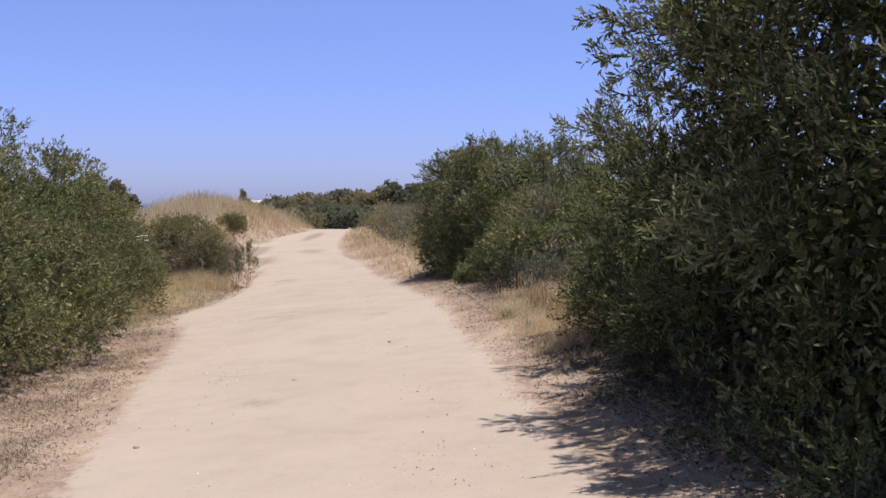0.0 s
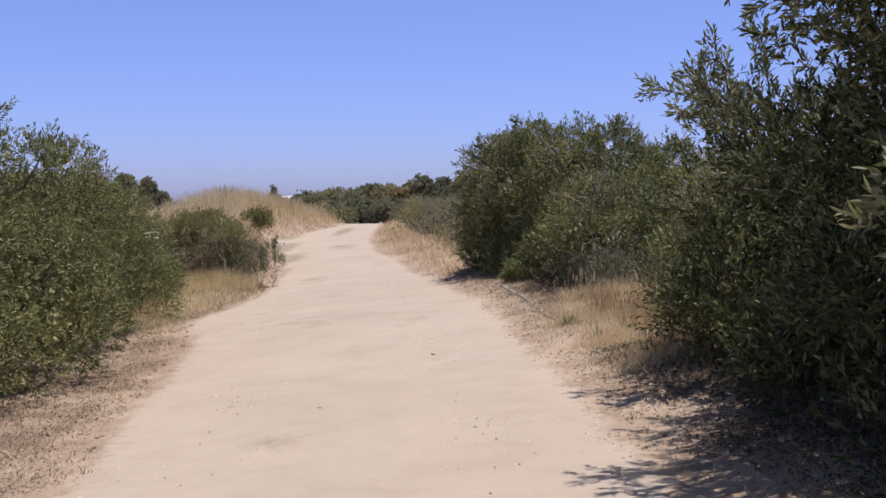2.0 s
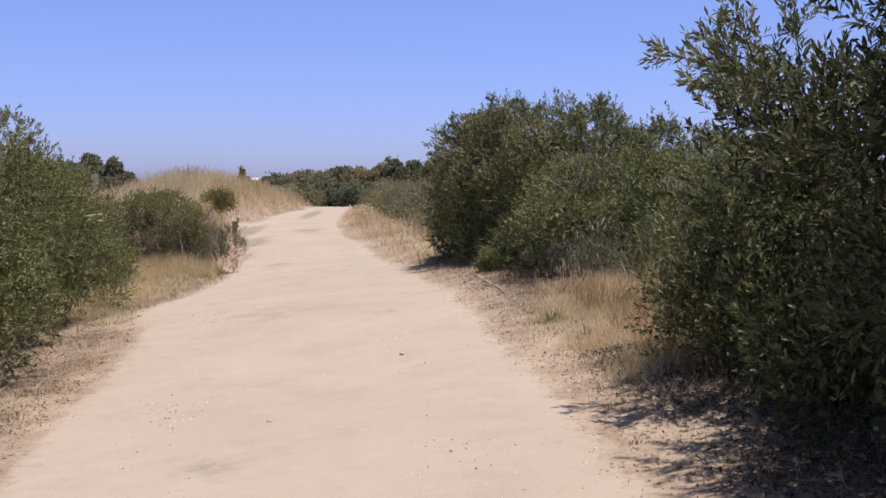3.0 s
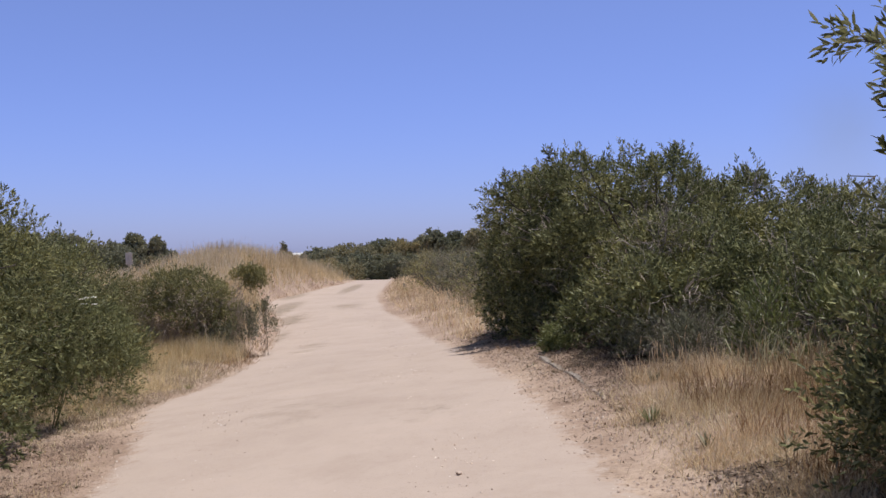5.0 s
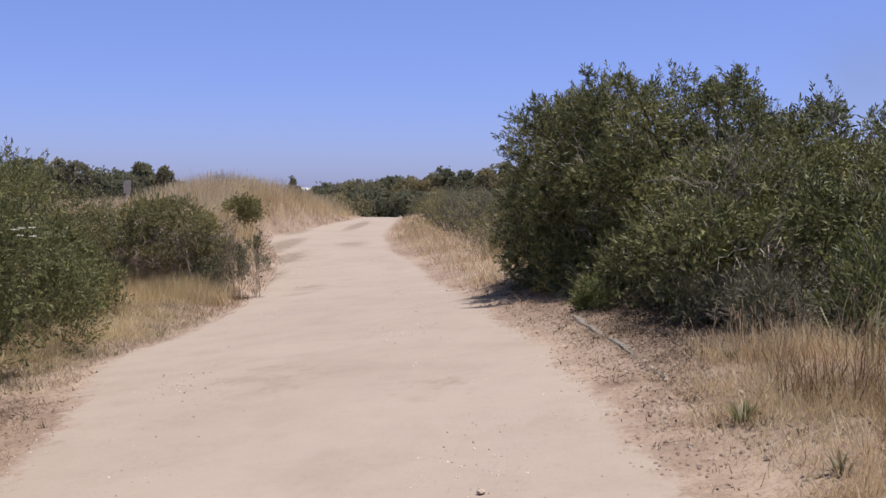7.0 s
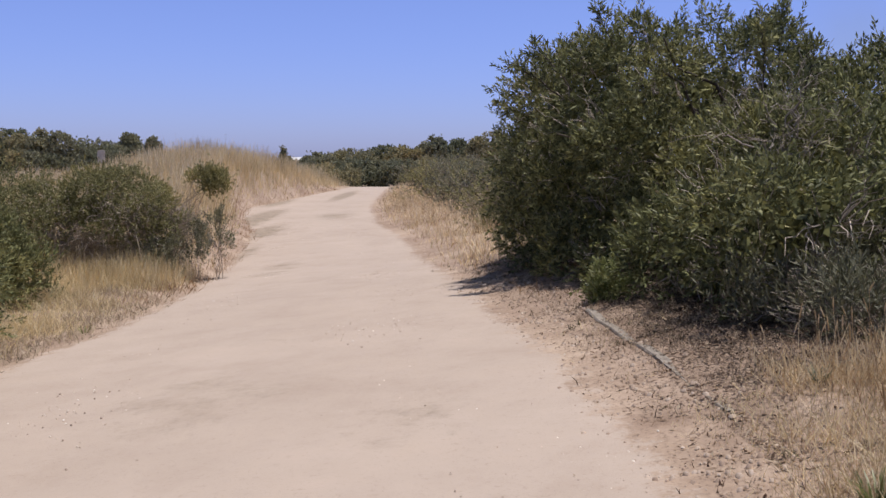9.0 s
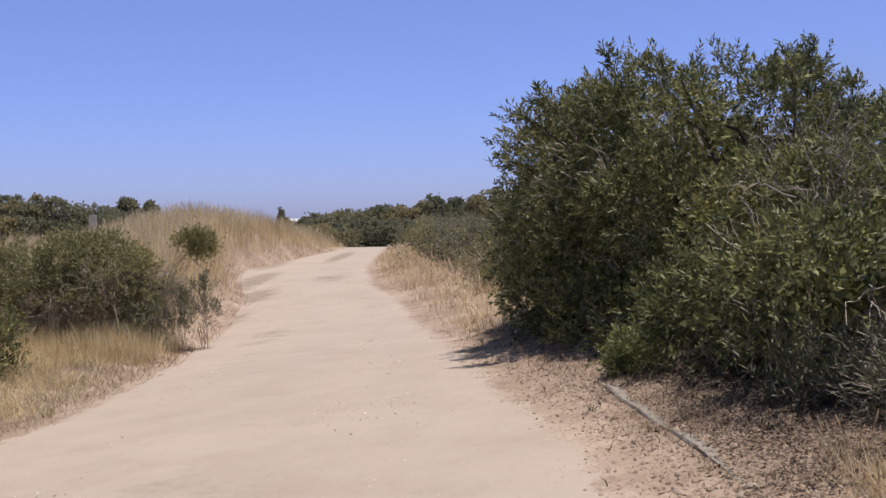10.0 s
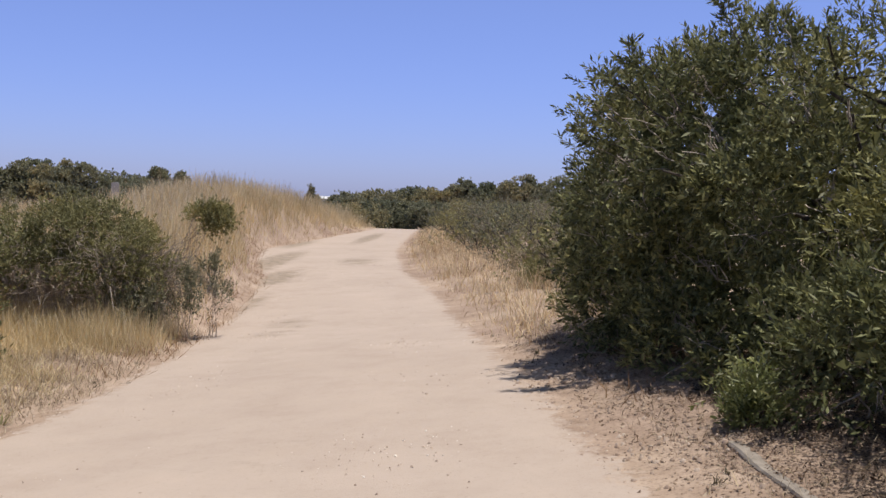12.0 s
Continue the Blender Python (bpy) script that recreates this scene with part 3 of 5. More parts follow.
def blades(name, label, category, x, y, height, width, mat, lean=0.25, extra=0.0, slim=False):
    """Grass: one tapered, bent blade at each place."""
    n = len(x)
    base = np.stack([x, y, land(x, y) - 0.01 + extra], -1)
    ang = rng.uniform(0, 6.28, n)
    side = np.stack([np.cos(ang), np.sin(ang), 0 * ang], -1)
    ang2 = rng.uniform(0, 6.28, n)
    tip = np.stack([np.cos(ang2), np.sin(ang2), 0 * ang2], -1) * (lean * rng.uniform(0.2, 1.6, n))[:, None]
    h, w = np.asarray(height)[:, None] if np.ndim(height) else height, np.asarray(width)[:, None] if np.ndim(width) else width
    upv = np.array([0, 0, 1.0])
    mid = base + (upv * 0.55 + tip * 0.3) * h
    end = base + (upv * (1 - 0.25 * (tip ** 2).sum(1, keepdims=True)) + tip) * h
    if slim:
        v = np.stack([base - side * w * 0.5, base + side * w * 0.5, end + side * w * 0.15, end - side * w * 0.15], 1).reshape(-1, 3)
        return tagged(quads(name, v, np.arange(n * 4).reshape(n, 4), mat), label, category, kind="stuff")
    v = np.stack([base - side * w * 0.5, base + side * w * 0.5, mid + side * w * 0.4, mid - side * w * 0.4, end + side * w * 0.08, end - side * w * 0.08], 1).reshape(-1, 3)
    f = (np.arange(n)[:, None, None] * 6 + np.array([[0, 1, 2, 3], [3, 2, 4, 5]])).reshape(-1, 4)
    return tagged(quads(name, v, f, mat), label, category, kind="stuff")


def scatter(n, x0, x1, y0, y1, keep):
    """Places in a rectangle where keep(x, y) gives a likelihood above chance."""
    x, y = rng.uniform(x0, x1, n), rng.uniform(y0, y1, n)
    ok = keep(x, y) > rng.uniform(0, 1, n)
    return x[ok], y[ok]


# ---- right side ----
shrub("willow_tree", "large dense grey-green willow overhanging the sandy trail", "tree",
      [(4.3, 9.3, 2.2, 1.15, 1.5, 1.5), (3.75, 6.6, 2.4, 1.25, 1.6, 1.8), (3.35, 8.2, 2.1, 0.65, 0.9, 0.6), (2.8, 8.0, 2.75, 0.5, 0.7, 0.4), (3.0, 8.7, 1.9, 0.5, 0.9, 0.6), (2.98, 7.4, 1.3, 0.5, 0.8, 0.8), (2.9, 9.7, 0.65, 0.5, 0.7, 0.6), (2.85, 8.5, 0.7, 0.5, 0.7, 0.65), (2.95, 7.3, 0.55, 0.5, 0.7, 0.55), (3.1, 6.2, 0.5, 0.5, 0.6, 0.5), (4.4, 4.4, 2.2, 1.8, 1.5, 1.9, 0.5), (3.05, 10.6, 1.75, 0.55, 0.6, 0.6, 1.8), (4.35, 9.4, 3.4, 0.55, 0.8, 0.6), (3.4, 6.7, 3.3, 0.95, 1.7, 0.55, 2.0), (3.2, 8.7, 3.15, 0.7, 0.9, 0.5, 1.6),
       (3.3, 11.3, 0.8, 0.6, 0.7, 0.8, 1.5), (3.4, 8.7, 1.15, 0.75, 0.9, 0.85, 1.4), (3.15, 6.3, 1.5, 0.7, 0.8, 0.7), (3.6, 4.6, 1.2, 0.8, 0.8, 0.8, 0.6), (4.8, 7.6, 3.9, 1.5, 2.2, 1.1, 0.5),
       (5.6, 7.5, 2.2, 2.0, 4.0, 2.2, 0.2), (4.1, 7.2, 0.7, 1.0, 3.0, 0.8), (3.55, 11.8, 1.8, 0.5, 0.5, 0.6, 1.3), (4.1, 10.2, 0.55, 0.9, 1.2, 0.75), (3.9, 8.8, 0.5, 0.75, 1.0, 0.65), (3.6, 11.9, 0.5, 0.6, 0.8, 0.6), (5.0, 9.3, 0.9, 1.6, 2.4, 1.0, 0.2), (4.8, 6.0, 0.8, 1.4, 2.4, 0.9, 0.2)],
      OLIVE, 2700, 3, 0.066, 0.0195, 0.2, 11, True, (4.4, 8.0), 60, 0.05, spikes=30, spike_h=0.35, clump=0.10, up=0.45, tilt=0.75, inner=1400, core=14000, core_size=0.085, boss=0.25, spray_mat=SUNLIT_LEAF,
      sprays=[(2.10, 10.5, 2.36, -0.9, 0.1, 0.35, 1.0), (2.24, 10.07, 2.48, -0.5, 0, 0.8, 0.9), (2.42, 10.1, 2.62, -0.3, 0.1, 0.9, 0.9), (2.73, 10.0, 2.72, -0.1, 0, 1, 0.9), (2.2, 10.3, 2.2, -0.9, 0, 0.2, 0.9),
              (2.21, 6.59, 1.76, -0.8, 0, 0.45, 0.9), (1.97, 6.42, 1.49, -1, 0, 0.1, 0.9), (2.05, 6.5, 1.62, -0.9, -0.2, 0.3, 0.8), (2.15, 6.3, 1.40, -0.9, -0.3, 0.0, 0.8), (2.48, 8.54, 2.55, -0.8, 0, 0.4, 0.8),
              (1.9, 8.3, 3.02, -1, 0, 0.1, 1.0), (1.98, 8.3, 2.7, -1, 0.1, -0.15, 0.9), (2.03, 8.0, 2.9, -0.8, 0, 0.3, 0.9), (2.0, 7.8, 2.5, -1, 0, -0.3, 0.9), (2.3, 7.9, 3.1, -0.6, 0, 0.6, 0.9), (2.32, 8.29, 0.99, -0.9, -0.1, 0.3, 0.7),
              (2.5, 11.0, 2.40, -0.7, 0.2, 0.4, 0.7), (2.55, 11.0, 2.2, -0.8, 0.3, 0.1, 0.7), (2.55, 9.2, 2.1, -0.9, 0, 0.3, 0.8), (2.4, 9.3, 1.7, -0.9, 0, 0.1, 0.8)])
shrub("laurel_bush", "broad rounded dark green bush with grey dead twigs at its foot", "bush",
      [(3.2, 21.8, 1.5, 1.7, 2.1, 1.38, 1.3), (1.95, 21.9, 1.7, 0.82, 0.9, 0.95), (1.98, 22.3, 0.9, 0.9, 1.1, 0.9), (2.95, 24.0, 1.5, 1.6, 1.5, 1.3), (4.75, 20.6, 1.15, 1.7, 1.7, 1.3, 1.3), (6.5, 22.5, 1.0, 2.2, 2.2, 1.3, 0.5), (3.3, 19.2, 0.95, 0.95, 1.0, 0.9),
       (2.4, 20.9, 0.65, 0.75, 0.9, 0.65), (2.15, 21.9, 0.45, 0.6, 0.9, 0.5), (2.0, 22.5, 1.2, 0.75, 0.9, 0.85), (1.95, 23.5, 1.2, 0.65, 0.8, 0.8), (1.72, 23.0, 0.32, 0.45, 0.8, 0.45), (1.78, 22.0, 0.3, 0.42, 0.7, 0.42), (1.98, 20.9, 0.3, 0.42, 0.6, 0.4), (2.35, 20.0, 0.42, 0.5, 0.7, 0.42), (5.3, 18.2, 0.8, 1.6, 1.3, 1.0), (2.95, 18.35, 0.85, 0.75, 0.75, 0.5), (4.0, 17.7, 0.85, 0.9, 0.8, 0.55), (4.7, 16.8, 0.85, 1.1, 0.9, 0.7),
       (2.7, 17.9, 0.68, 0.45, 0.5, 0.34), (2.45, 18.7, 0.62, 0.45, 0.5, 0.42), (3.3, 17.6, 0.72, 0.55, 0.5, 0.36), (2.75, 17.35, 1.0, 0.6, 0.55, 0.34), (3.3, 18.3, 1.1, 0.7, 0.7, 0.6), (8.9, 25.5, 1.0, 2.3, 2.4, 1.4, 0.35), (7.6, 19.0, 0.7, 2.0, 1.8, 1.0, 0.6)],
      LAUREL, 7400, 3, 0.064, 0.0185, 0.15, 11, False, (4.6, 21.0), 70, 0.035, spikes=4, spike_h=0.22, clump=0.065, up=0.2, tilt=0.9, twigs=2600, twig_mat=PALE_TWIGS, twig_len=0.9, inner=2300, core=7000, core_size=0.11, boss=0.25,
      sprays=[(1.12, 21.0, 2.36, -0.8, 0, 0.5, 0.6), (1.05, 21.6, 1.95, -0.9, 0, 0.3, 0.6), (1.35, 21.0, 2.55, -0.6, 0, 0.7, 0.6), (1.97, 21.0, 2.9, -0.4, 0, 0.9, 0.6), (3.21, 19.6, 2.58, 0, 0, 1, 0.6), (3.5, 19.1, 2.38, 0.2, 0, 1, 0.7), (3.7, 20.5, 2.85, 0.1, 0, 1, 0.6)])
shrub("green_shrub", "small bright green shrub at the foot of the bush", "shrub", [(1.8, 18.98, 0.34, 0.10, 0.12, 0.17), (1.82, 19.05, 0.25, 0.12, 0.14, 0.12)],
      FRESH, 50, 5, 0.045, 0.013, 0.1, 9, False, None, 10, 0.007, clump=0.045, up=0.9, inner=14)

shrub("green_shrub", "bright green leafy shrub under the willow", "shrub", [(2.72, 11.0, 0.85, 0.42, 0.5, 0.42), (2.68, 11.1, 0.4, 0.42, 0.5, 0.4), (3.0, 10.0, 0.5, 0.4, 0.5, 0.4)],
      LAUREL, 260, 4, 0.05, 0.017, 0.2, 10, True, (2.9, 10.8), 16, 0.012, clump=0.09, inner=60, core=60, core_size=0.1)
shrub("green_shrub", "low green leafy undergrowth beside the trail", "shrub", [(2.85, 6.4, 0.25, 0.45, 0.6, 0.32), (3.0, 5.6, 0.2, 0.4, 0.4, 0.25)],
      FRESH, 90, 5, 0.04, 0.014, 0.16, 9, True, None, 12, 0.008, clump=0.09, inner=30)

# bleached dead branches at the foot and on the side of the big bush
def dead_tangle(name, label, n, box, reach, radius, rise=0.5):
    lo_, hi_ = np.array(box[0]), np.array(box[1])
    a = rng.uniform(lo_, hi_, (n, 3))
    a[:, 2] += land(a[:, 0], a[:, 1])
    e = a + unit(rng.normal(size=a.shape) * np.array([1, 0.8, 0.6]) + np.array([-0.2, -0.3, rise])) * rng.uniform(0.4, 1, (n, 1)) * reach
    e[:, 2] = np.maximum(e[:, 2], land(e[:, 0], e[:, 1]) + 0.02)
    main = bent(a, e, 8, 0.1, 0.065)
    v1, f1 = tubes(main, np.linspace(radius, radius * 0.25, 8)[None] * rng.uniform(0.5, 1.3, (n, 1)), 5)
    k = main[:, 2:8].reshape(-1, 3)
    e2 = k + unit(rng.normal(size=k.shape) + np.array([-0.1, -0.2, rise])) * rng.uniform(0.08, 0.45, (len(k), 1)) * reach
    v2, f2 = tubes(bent(k, e2, 6, 0.05, 0.06), np.linspace(radius * 0.35, 0.0015, 6)[None].repeat(len(k), 0), 3)
    ob = quads(name, np.concatenate([v1, v2]), np.concatenate([f1, f2 + len(v1)]), DEAD)
    return tagged(ob, label, "dead branches", kind="stuff")


dead_tangle("dead_branches", "bleached dead branches at the foot of the bush", 60, ((2.2, 17.4, 0.0), (3.8, 18.9, 0.15)), 0.45, 0.006, 1.1)
dead_tangle("dead_branches", "bleached grey dead branches at the foot of the bush", 60, ((2.9, 16.0, 0.0), (4.6, 17.2, 0.2)), 0.5, 0.0045, 1.4)
dead_tangle("dead_branches", "pale bare dead twigs on the side of the bush", 22, ((2.6, 17.9, 0.95), (3.1, 18.5, 1.35)), 0.5, 0.006, 0.6)

shrub("sage_bush", "grey dry sage brush in front of the big bush", "shrub", [(3.3, 16.75, 0.4, 0.75, 0.45, 0.42), (2.75, 17.35, 0.3, 0.45, 0.35, 0.3), (2.9, 17.4, 0.6, 0.4, 0.4, 0.3)],
      SAGE, 260, 4, 0.07, 0.010, 0.18, 8, False, None, 70, 0.007, DEAD, clump=0.08, up=1.2, twigs=260, twig_mat=DEAD, twig_len=1.4, core=120, core_size=0.08, spread_foot=0.4)
shrub("willow_bush", "low willow shoots with long pale green leaves", "bush", [(4.3, 16.0, 0.5, 0.75, 0.6, 0.5), (3.75, 16.35, 0.55, 0.5, 0.45, 0.4), (5.2, 16.2, 0.6, 0.7, 0.6, 0.6)],
      FRESH, 300, 4, 0.09, 0.014, 0.2, 9, False, None, 60, 0.007, DEAD, clump=0.08, up=1.0, twigs=300, twig_mat=DEAD, twig_len=1.4, core=160, core_size=0.08, spread_foot=0.4)

# ---- left side ----
shrub("willow_bush", "sprawling olive green willow bush beside the trail", "bush",
      [(-5.1, 11.4, 1.05, 1.9, 2.0, 1.4), (-5.5, 13.8, 1.32, 2.0, 2.0, 1.45), (-4.0, 13.6, 0.5, 1.0, 1.8, 0.95), (-4.15, 11.6, 0.35, 1.0, 1.4, 0.9), (-3.55, 13.3, 0.25, 0.5, 0.9, 0.4), (-4.75, 15.8, 1.1, 1.25, 1.5, 1.25), (-4.6, 17.5, 0.9, 0.85, 1.1, 1.08), (-4.05, 18.2, 0.4, 0.5, 0.8, 0.65),
       (-4.15, 16.6, 0.25, 0.7, 1.0, 0.75), (-6.5, 16.5, 0.9, 1.6, 2.0, 1.4, 0.5), (-5.5, 8.0, 0.9, 1.8, 1.8, 1.4, 0.6)],
      WILLOW, 4500, 3, 0.052, 0.017, 0.125, 12, False, (-5.0, 13.0), 50, 0.03, clump=0.075, up=0.25, tilt=0.85, twigs=200, twig_mat=GREYWOOD, twig_len=0.5, inner=1200, core=5500, core_size=0.1, boss=0.36)
shrub("coyote_bush", "low bushy green shrub with white flower heads", "shrub",
      [(-5.2, 20.6, 0.55, 1.3, 1.4, 1.15), (-4.4, 19.5, 0.15, 0.75, 0.9, 0.75)], WILLOW, 420, 7, 0.06, 0.016, 0.18, 10, False, None, 24, 0.015, clump=0.12, up=0.6, inner=250)
shrub("coyote_bush", "dark rounded evergreen shrub in dry grass", "shrub", [(-6.05, 24.8, 0.45, 0.95, 1.1, 1.05), (-7.0, 24.5, 0.55, 1.2, 1.2, 1.1), (-5.9, 22.6, 0.4, 1.0, 1.1, 1.0)],
      COYOTE, 560, 7, 0.042, 0.02, 0.12, 10, False, None, 24, 0.018, clump=0.12, inner=250)
shrub("willow_bush", "low grey-green willow bush in dry grass", "shrub", [(-5.4, 23.2, 0.1, 0.6, 0.8, 0.75), (-4.75, 23.4, -0.2, 0.42, 0.5, 0.38)],
      WILLOW, 420, 5, 0.065, 0.016, 0.18, 10, False, None, 24, 0.012, clump=0.09, up=0.8, inner=80, core=160, core_size=0.09)
shrub("coyote_bush", "dark rounded shrub with bare grey branches on its side", "shrub", [(-4.5, 26.6, 0.38, 0.78, 0.8, 0.82), (-4.9, 26.5, 0.42, 0.7, 0.7, 0.8), (-4.2, 26.6, 0.32, 0.5, 0.6, 0.78), (-3.95, 26.8, 0.14, 0.5, 0.6, 0.78), (-5.25, 26.7, 0.38, 0.8, 0.8, 0.8), (-5.95, 26.9, 0.35, 0.7, 0.8, 0.75, 0.6)],
      COYOTE, 1300, 5, 0.036, 0.016, 0.08, 9, False, (-4.8, 26.7), 170, 0.0045, PALE_TWIGS, clump=0.06, bottom=0.22, twigs=2400, twig_mat=PALE_TWIGS, twig_len=1.5, twig_top=0.75, inner=0, core=900, core_size=0.07, spread_foot=0.75, boss=0.2)
shrub("coyote_bush", "small dark shrub on a bare leaning stem above dry grass", "shrub", [(-4.12, 31.0, 1.08, 0.26, 0.28, 0.16), (-3.88, 30.9, 1.0, 0.2, 0.25, 0.16), (-4.34, 31.0, 1.1, 0.1, 0.15, 0.1), (-3.96, 30.9, 0.86, 0.18, 0.2, 0.12)],
      COYOTE, 300, 4, 0.036, 0.015, 0.07, 9, False, (-4.65, 31.1), 12, 0.007, GREYWOOD, clump=0.05, inner=60, core=120, core_size=0.06, boss=0.13)
for lobe in [(-3.12, 27.2, 0.12, 0.16, 0.2, 0.34), (-3.38, 26.7, 0.02, 0.18, 0.2, 0.3), (-3.6, 26.3, -0.08, 0.2, 0.2, 0.26), (-3.8, 26.1, -0.1, 0.18, 0.2, 0.3)]:
    shrub("sage_bush", "spindly grey-green plant at the edge of the trail", "shrub", [lobe],
          SAGE, 40, 4, 0.045, 0.013, 0.14, 9, False, None, 8, 0.004, GREYWOOD, clump=0.06, up=1.2, spikes=4, spike_h=0.18, inner=4, boss=0.12, spread_foot=0.05, group="spindly plants at the trail edge")

shrub("coyote_bush", "small green shrub in pale grass beside the trail", "shrub", [(1.9, 27.6, 0.25, 0.35, 0.4, 0.5), (2.4, 28.2, 0.3, 0.4, 0.4, 0.5)],
      COYOTE, 200, 5, 0.045, 0.015, 0.14, 9, False, None, 30, 0.008, clump=0.07, up=0.9, core=40, core_size=0.08)
shrub("coyote_bush", "small olive shrub in pale grass beside the trail", "shrub", [(2.6, 31.0, 0.35, 0.7, 0.7, 0.65), (1.9, 32.2, 0.1, 0.5, 0.5, 0.45)],
      COYOTE, 260, 5, 0.045, 0.017, 0.12, 9, False, None, 30, 0.01, clump=0.08, up=0.6, core=80, core_size=0.1)
shrub("sage_bush", "low brown sage bush in pale grass beside the trail", "shrub", [(1.6, 34.6, 0.05, 0.7, 0.7, 0.5), (2.6, 35.4, 0.2, 0.8, 0.7, 0.65)],
      DULL, 260, 5, 0.045, 0.016, 0.14, 8, False, None, 40, 0.01, GREYWOOD, clump=0.08, up=0.8, core=80, core_size=0.1)

# ---- beyond ----
far_specs = []
for k in range(9):
    y = 33 + 4.2 * k + rng.uniform(-1, 1)
    far_specs.append((right_edge(y) + rng.uniform(2.1, 3.0), y, rng.uniform(0.8, 1.3), rng.uniform(1.1, 1.65), (COYOTE, DULL, SAGE)[k % 3]))
    far_specs.append((right_edge(y) + rng.uniform(5.0, 8.5), y + 1.5, rng.uniform(1.2, 2.0), rng.uniform(1.1, 1.7), (COYOTE, DULL, SAGE, DULL)[k % 4]))
for k in range(7):
    y = 50 + 4.6 * k
    far_specs.append((right_edge(y) + rng.uniform(2.2, 4.0), y, rng.uniform(1.2, 1.8), rng.uniform(1.2, 1.8), (DULL, COYOTE, DULL, SAGE)[k % 4]))
for x, y, r, h, mat in far_specs:
    z = float(land(x, y))
    shrub("sage_bush", "dull brownish sage bush beside the trail", "shrub", [(x, y, z + h * 0.45, r, r, h * 0.55), (x + 0.5 * r, y + 0.4 * r, z + h * 0.35, r * 0.8, r * 0.8, h * 0.5)],
          mat, 120, 5, 0.06, 0.023, 0.16, 6, False, None, 14, 0.02, clump=0.12, up=0.6, group="sage bushes along the trail", inner=0, core=120, core_size=0.12)
for k in range(16):
    x, y, r, h = -11 + 2.3 * k + rng.uniform(-1, 1), 88 + rng.uniform(0, 22), rng.uniform(2.2, 3.2), rng.uniform(1.9, 2.5)
    h += 0.05 * max(0, x + 4)
    z = float(land(x, y))
    shrub("scrub_oak", "dark green scrub oak in the thicket beyond the trail", "tree", [(x, y, z + h * 0.4, r, r, h * 0.5), (x + r * 0.6, y + 1, z + h * 0.35, r * 0.7, r * 0.7, h * 0.42)],
          HAZY_GREEN, 380, 4, 0.18, 0.115, 0.14, 5, False, None, 8, 0.06, clump=0.12, up=0.2, group="thicket of scrub oaks", inner=0, core=500, core_size=0.35, boss=0.85)
for k, (x, y, r, h) in enumerate(((-0.6, 250, 3.0, 9.2), (5, 250, 5, 7.6), (-6, 252, 4.5, 6.9), (-12.2, 255, 3.4, 6.6), (-19, 252, 5.5, 5.6), (-26, 248, 4, 4.7), (12.7, 240, 4.5, 9.4), (21, 238, 6, 9.6), (31, 235, 7, 10),
                                  (-69.6, 250, 2.6, 9.4), (-64.3, 250, 1.4, 8.3), (-75, 250, 4, 7.0), (-67, 249, 3.4, 6.2), (-72, 248, 4, 6.4), (-62, 251, 2, 5.6))):
    z = float(land(x, y))
    shrub("far_tree", "dark round-crowned tree on the skyline", "tree", [(x, y, z + h * 0.6, r, r, h * 0.37), (x + r * 0.5, y, z + h * 0.5, r * 0.7, r * 0.7, h * 0.35), (x - r * 0.55, y, z + h * 0.45, r * 0.65, r * 0.65, h * 0.33)],
          HAZY_GREEN, 400, 4, 0.46, 0.3, 0.34, 5, False, None, 10, 0.25, clump=0.3, up=0.2, group="trees on the skyline", inner=0, core=400, core_size=1.0, boss=1.2)
for k in range(9):
    x, y, r = -58 + 2.4 * k + rng.uniform(-0.8, 0.8), 125 + rng.uniform(-3, 3), rng.uniform(2.6, 3.3)
    h = float(np.interp(x, [-58, -46, -41.8, -38], [4.9, 5.7, 5.5, 4.4])) + rng.uniform(-0.25, 0.15)
    z = float(land(x, y))
    shrub("scrub_oak", "dark scrub oak in a distant hedge", "tree", [(x, y, z + h * 0.55, r, r, h * 0.42), (x + r * 0.6, y, z + h * 0.42, r * 0.7, r * 0.7, h * 0.42), (x, y - 0.5, z + h * 0.3, r, r, h * 0.3)],
          HAZY_GREEN, 430, 4, 0.26, 0.17, 0.2, 5, False, None, 8, 0.08, clump=0.16, up=0.2, group="distant hedge", inner=0, core=600, core_size=0.5, boss=1.1)

# ---- grass ----
def flat_noise(x, y, f, s=0.0):
    return wav(np.stack([x, y, 0 * x], -1), f, s)


def mound_keep(x, y):
    off = left_edge(y) - x
    return smooth01(0.15, 0.75, off + 0.2 * flat_noise(x, y, 1.3, 4.0)) * smooth01(26.5, 30, y) * (1 - smooth01(68, 76, y))


x, y = scatter(130000, -18, -3, 26, 76, mound_keep)
near = np.clip((left_edge(y) - x) / 1.1, 0.25, 1)
blades("dry_grass", "tall pale golden dry grass covering a mound", "grass", x, y, near * rng.uniform(0.4, 1.0, len(x)) * (0.85 + 0.3 * flat_noise(x, y, 0.9)), rng.uniform(0.012, 0.022, len(x)), STRAW, 0.3, slim=True)

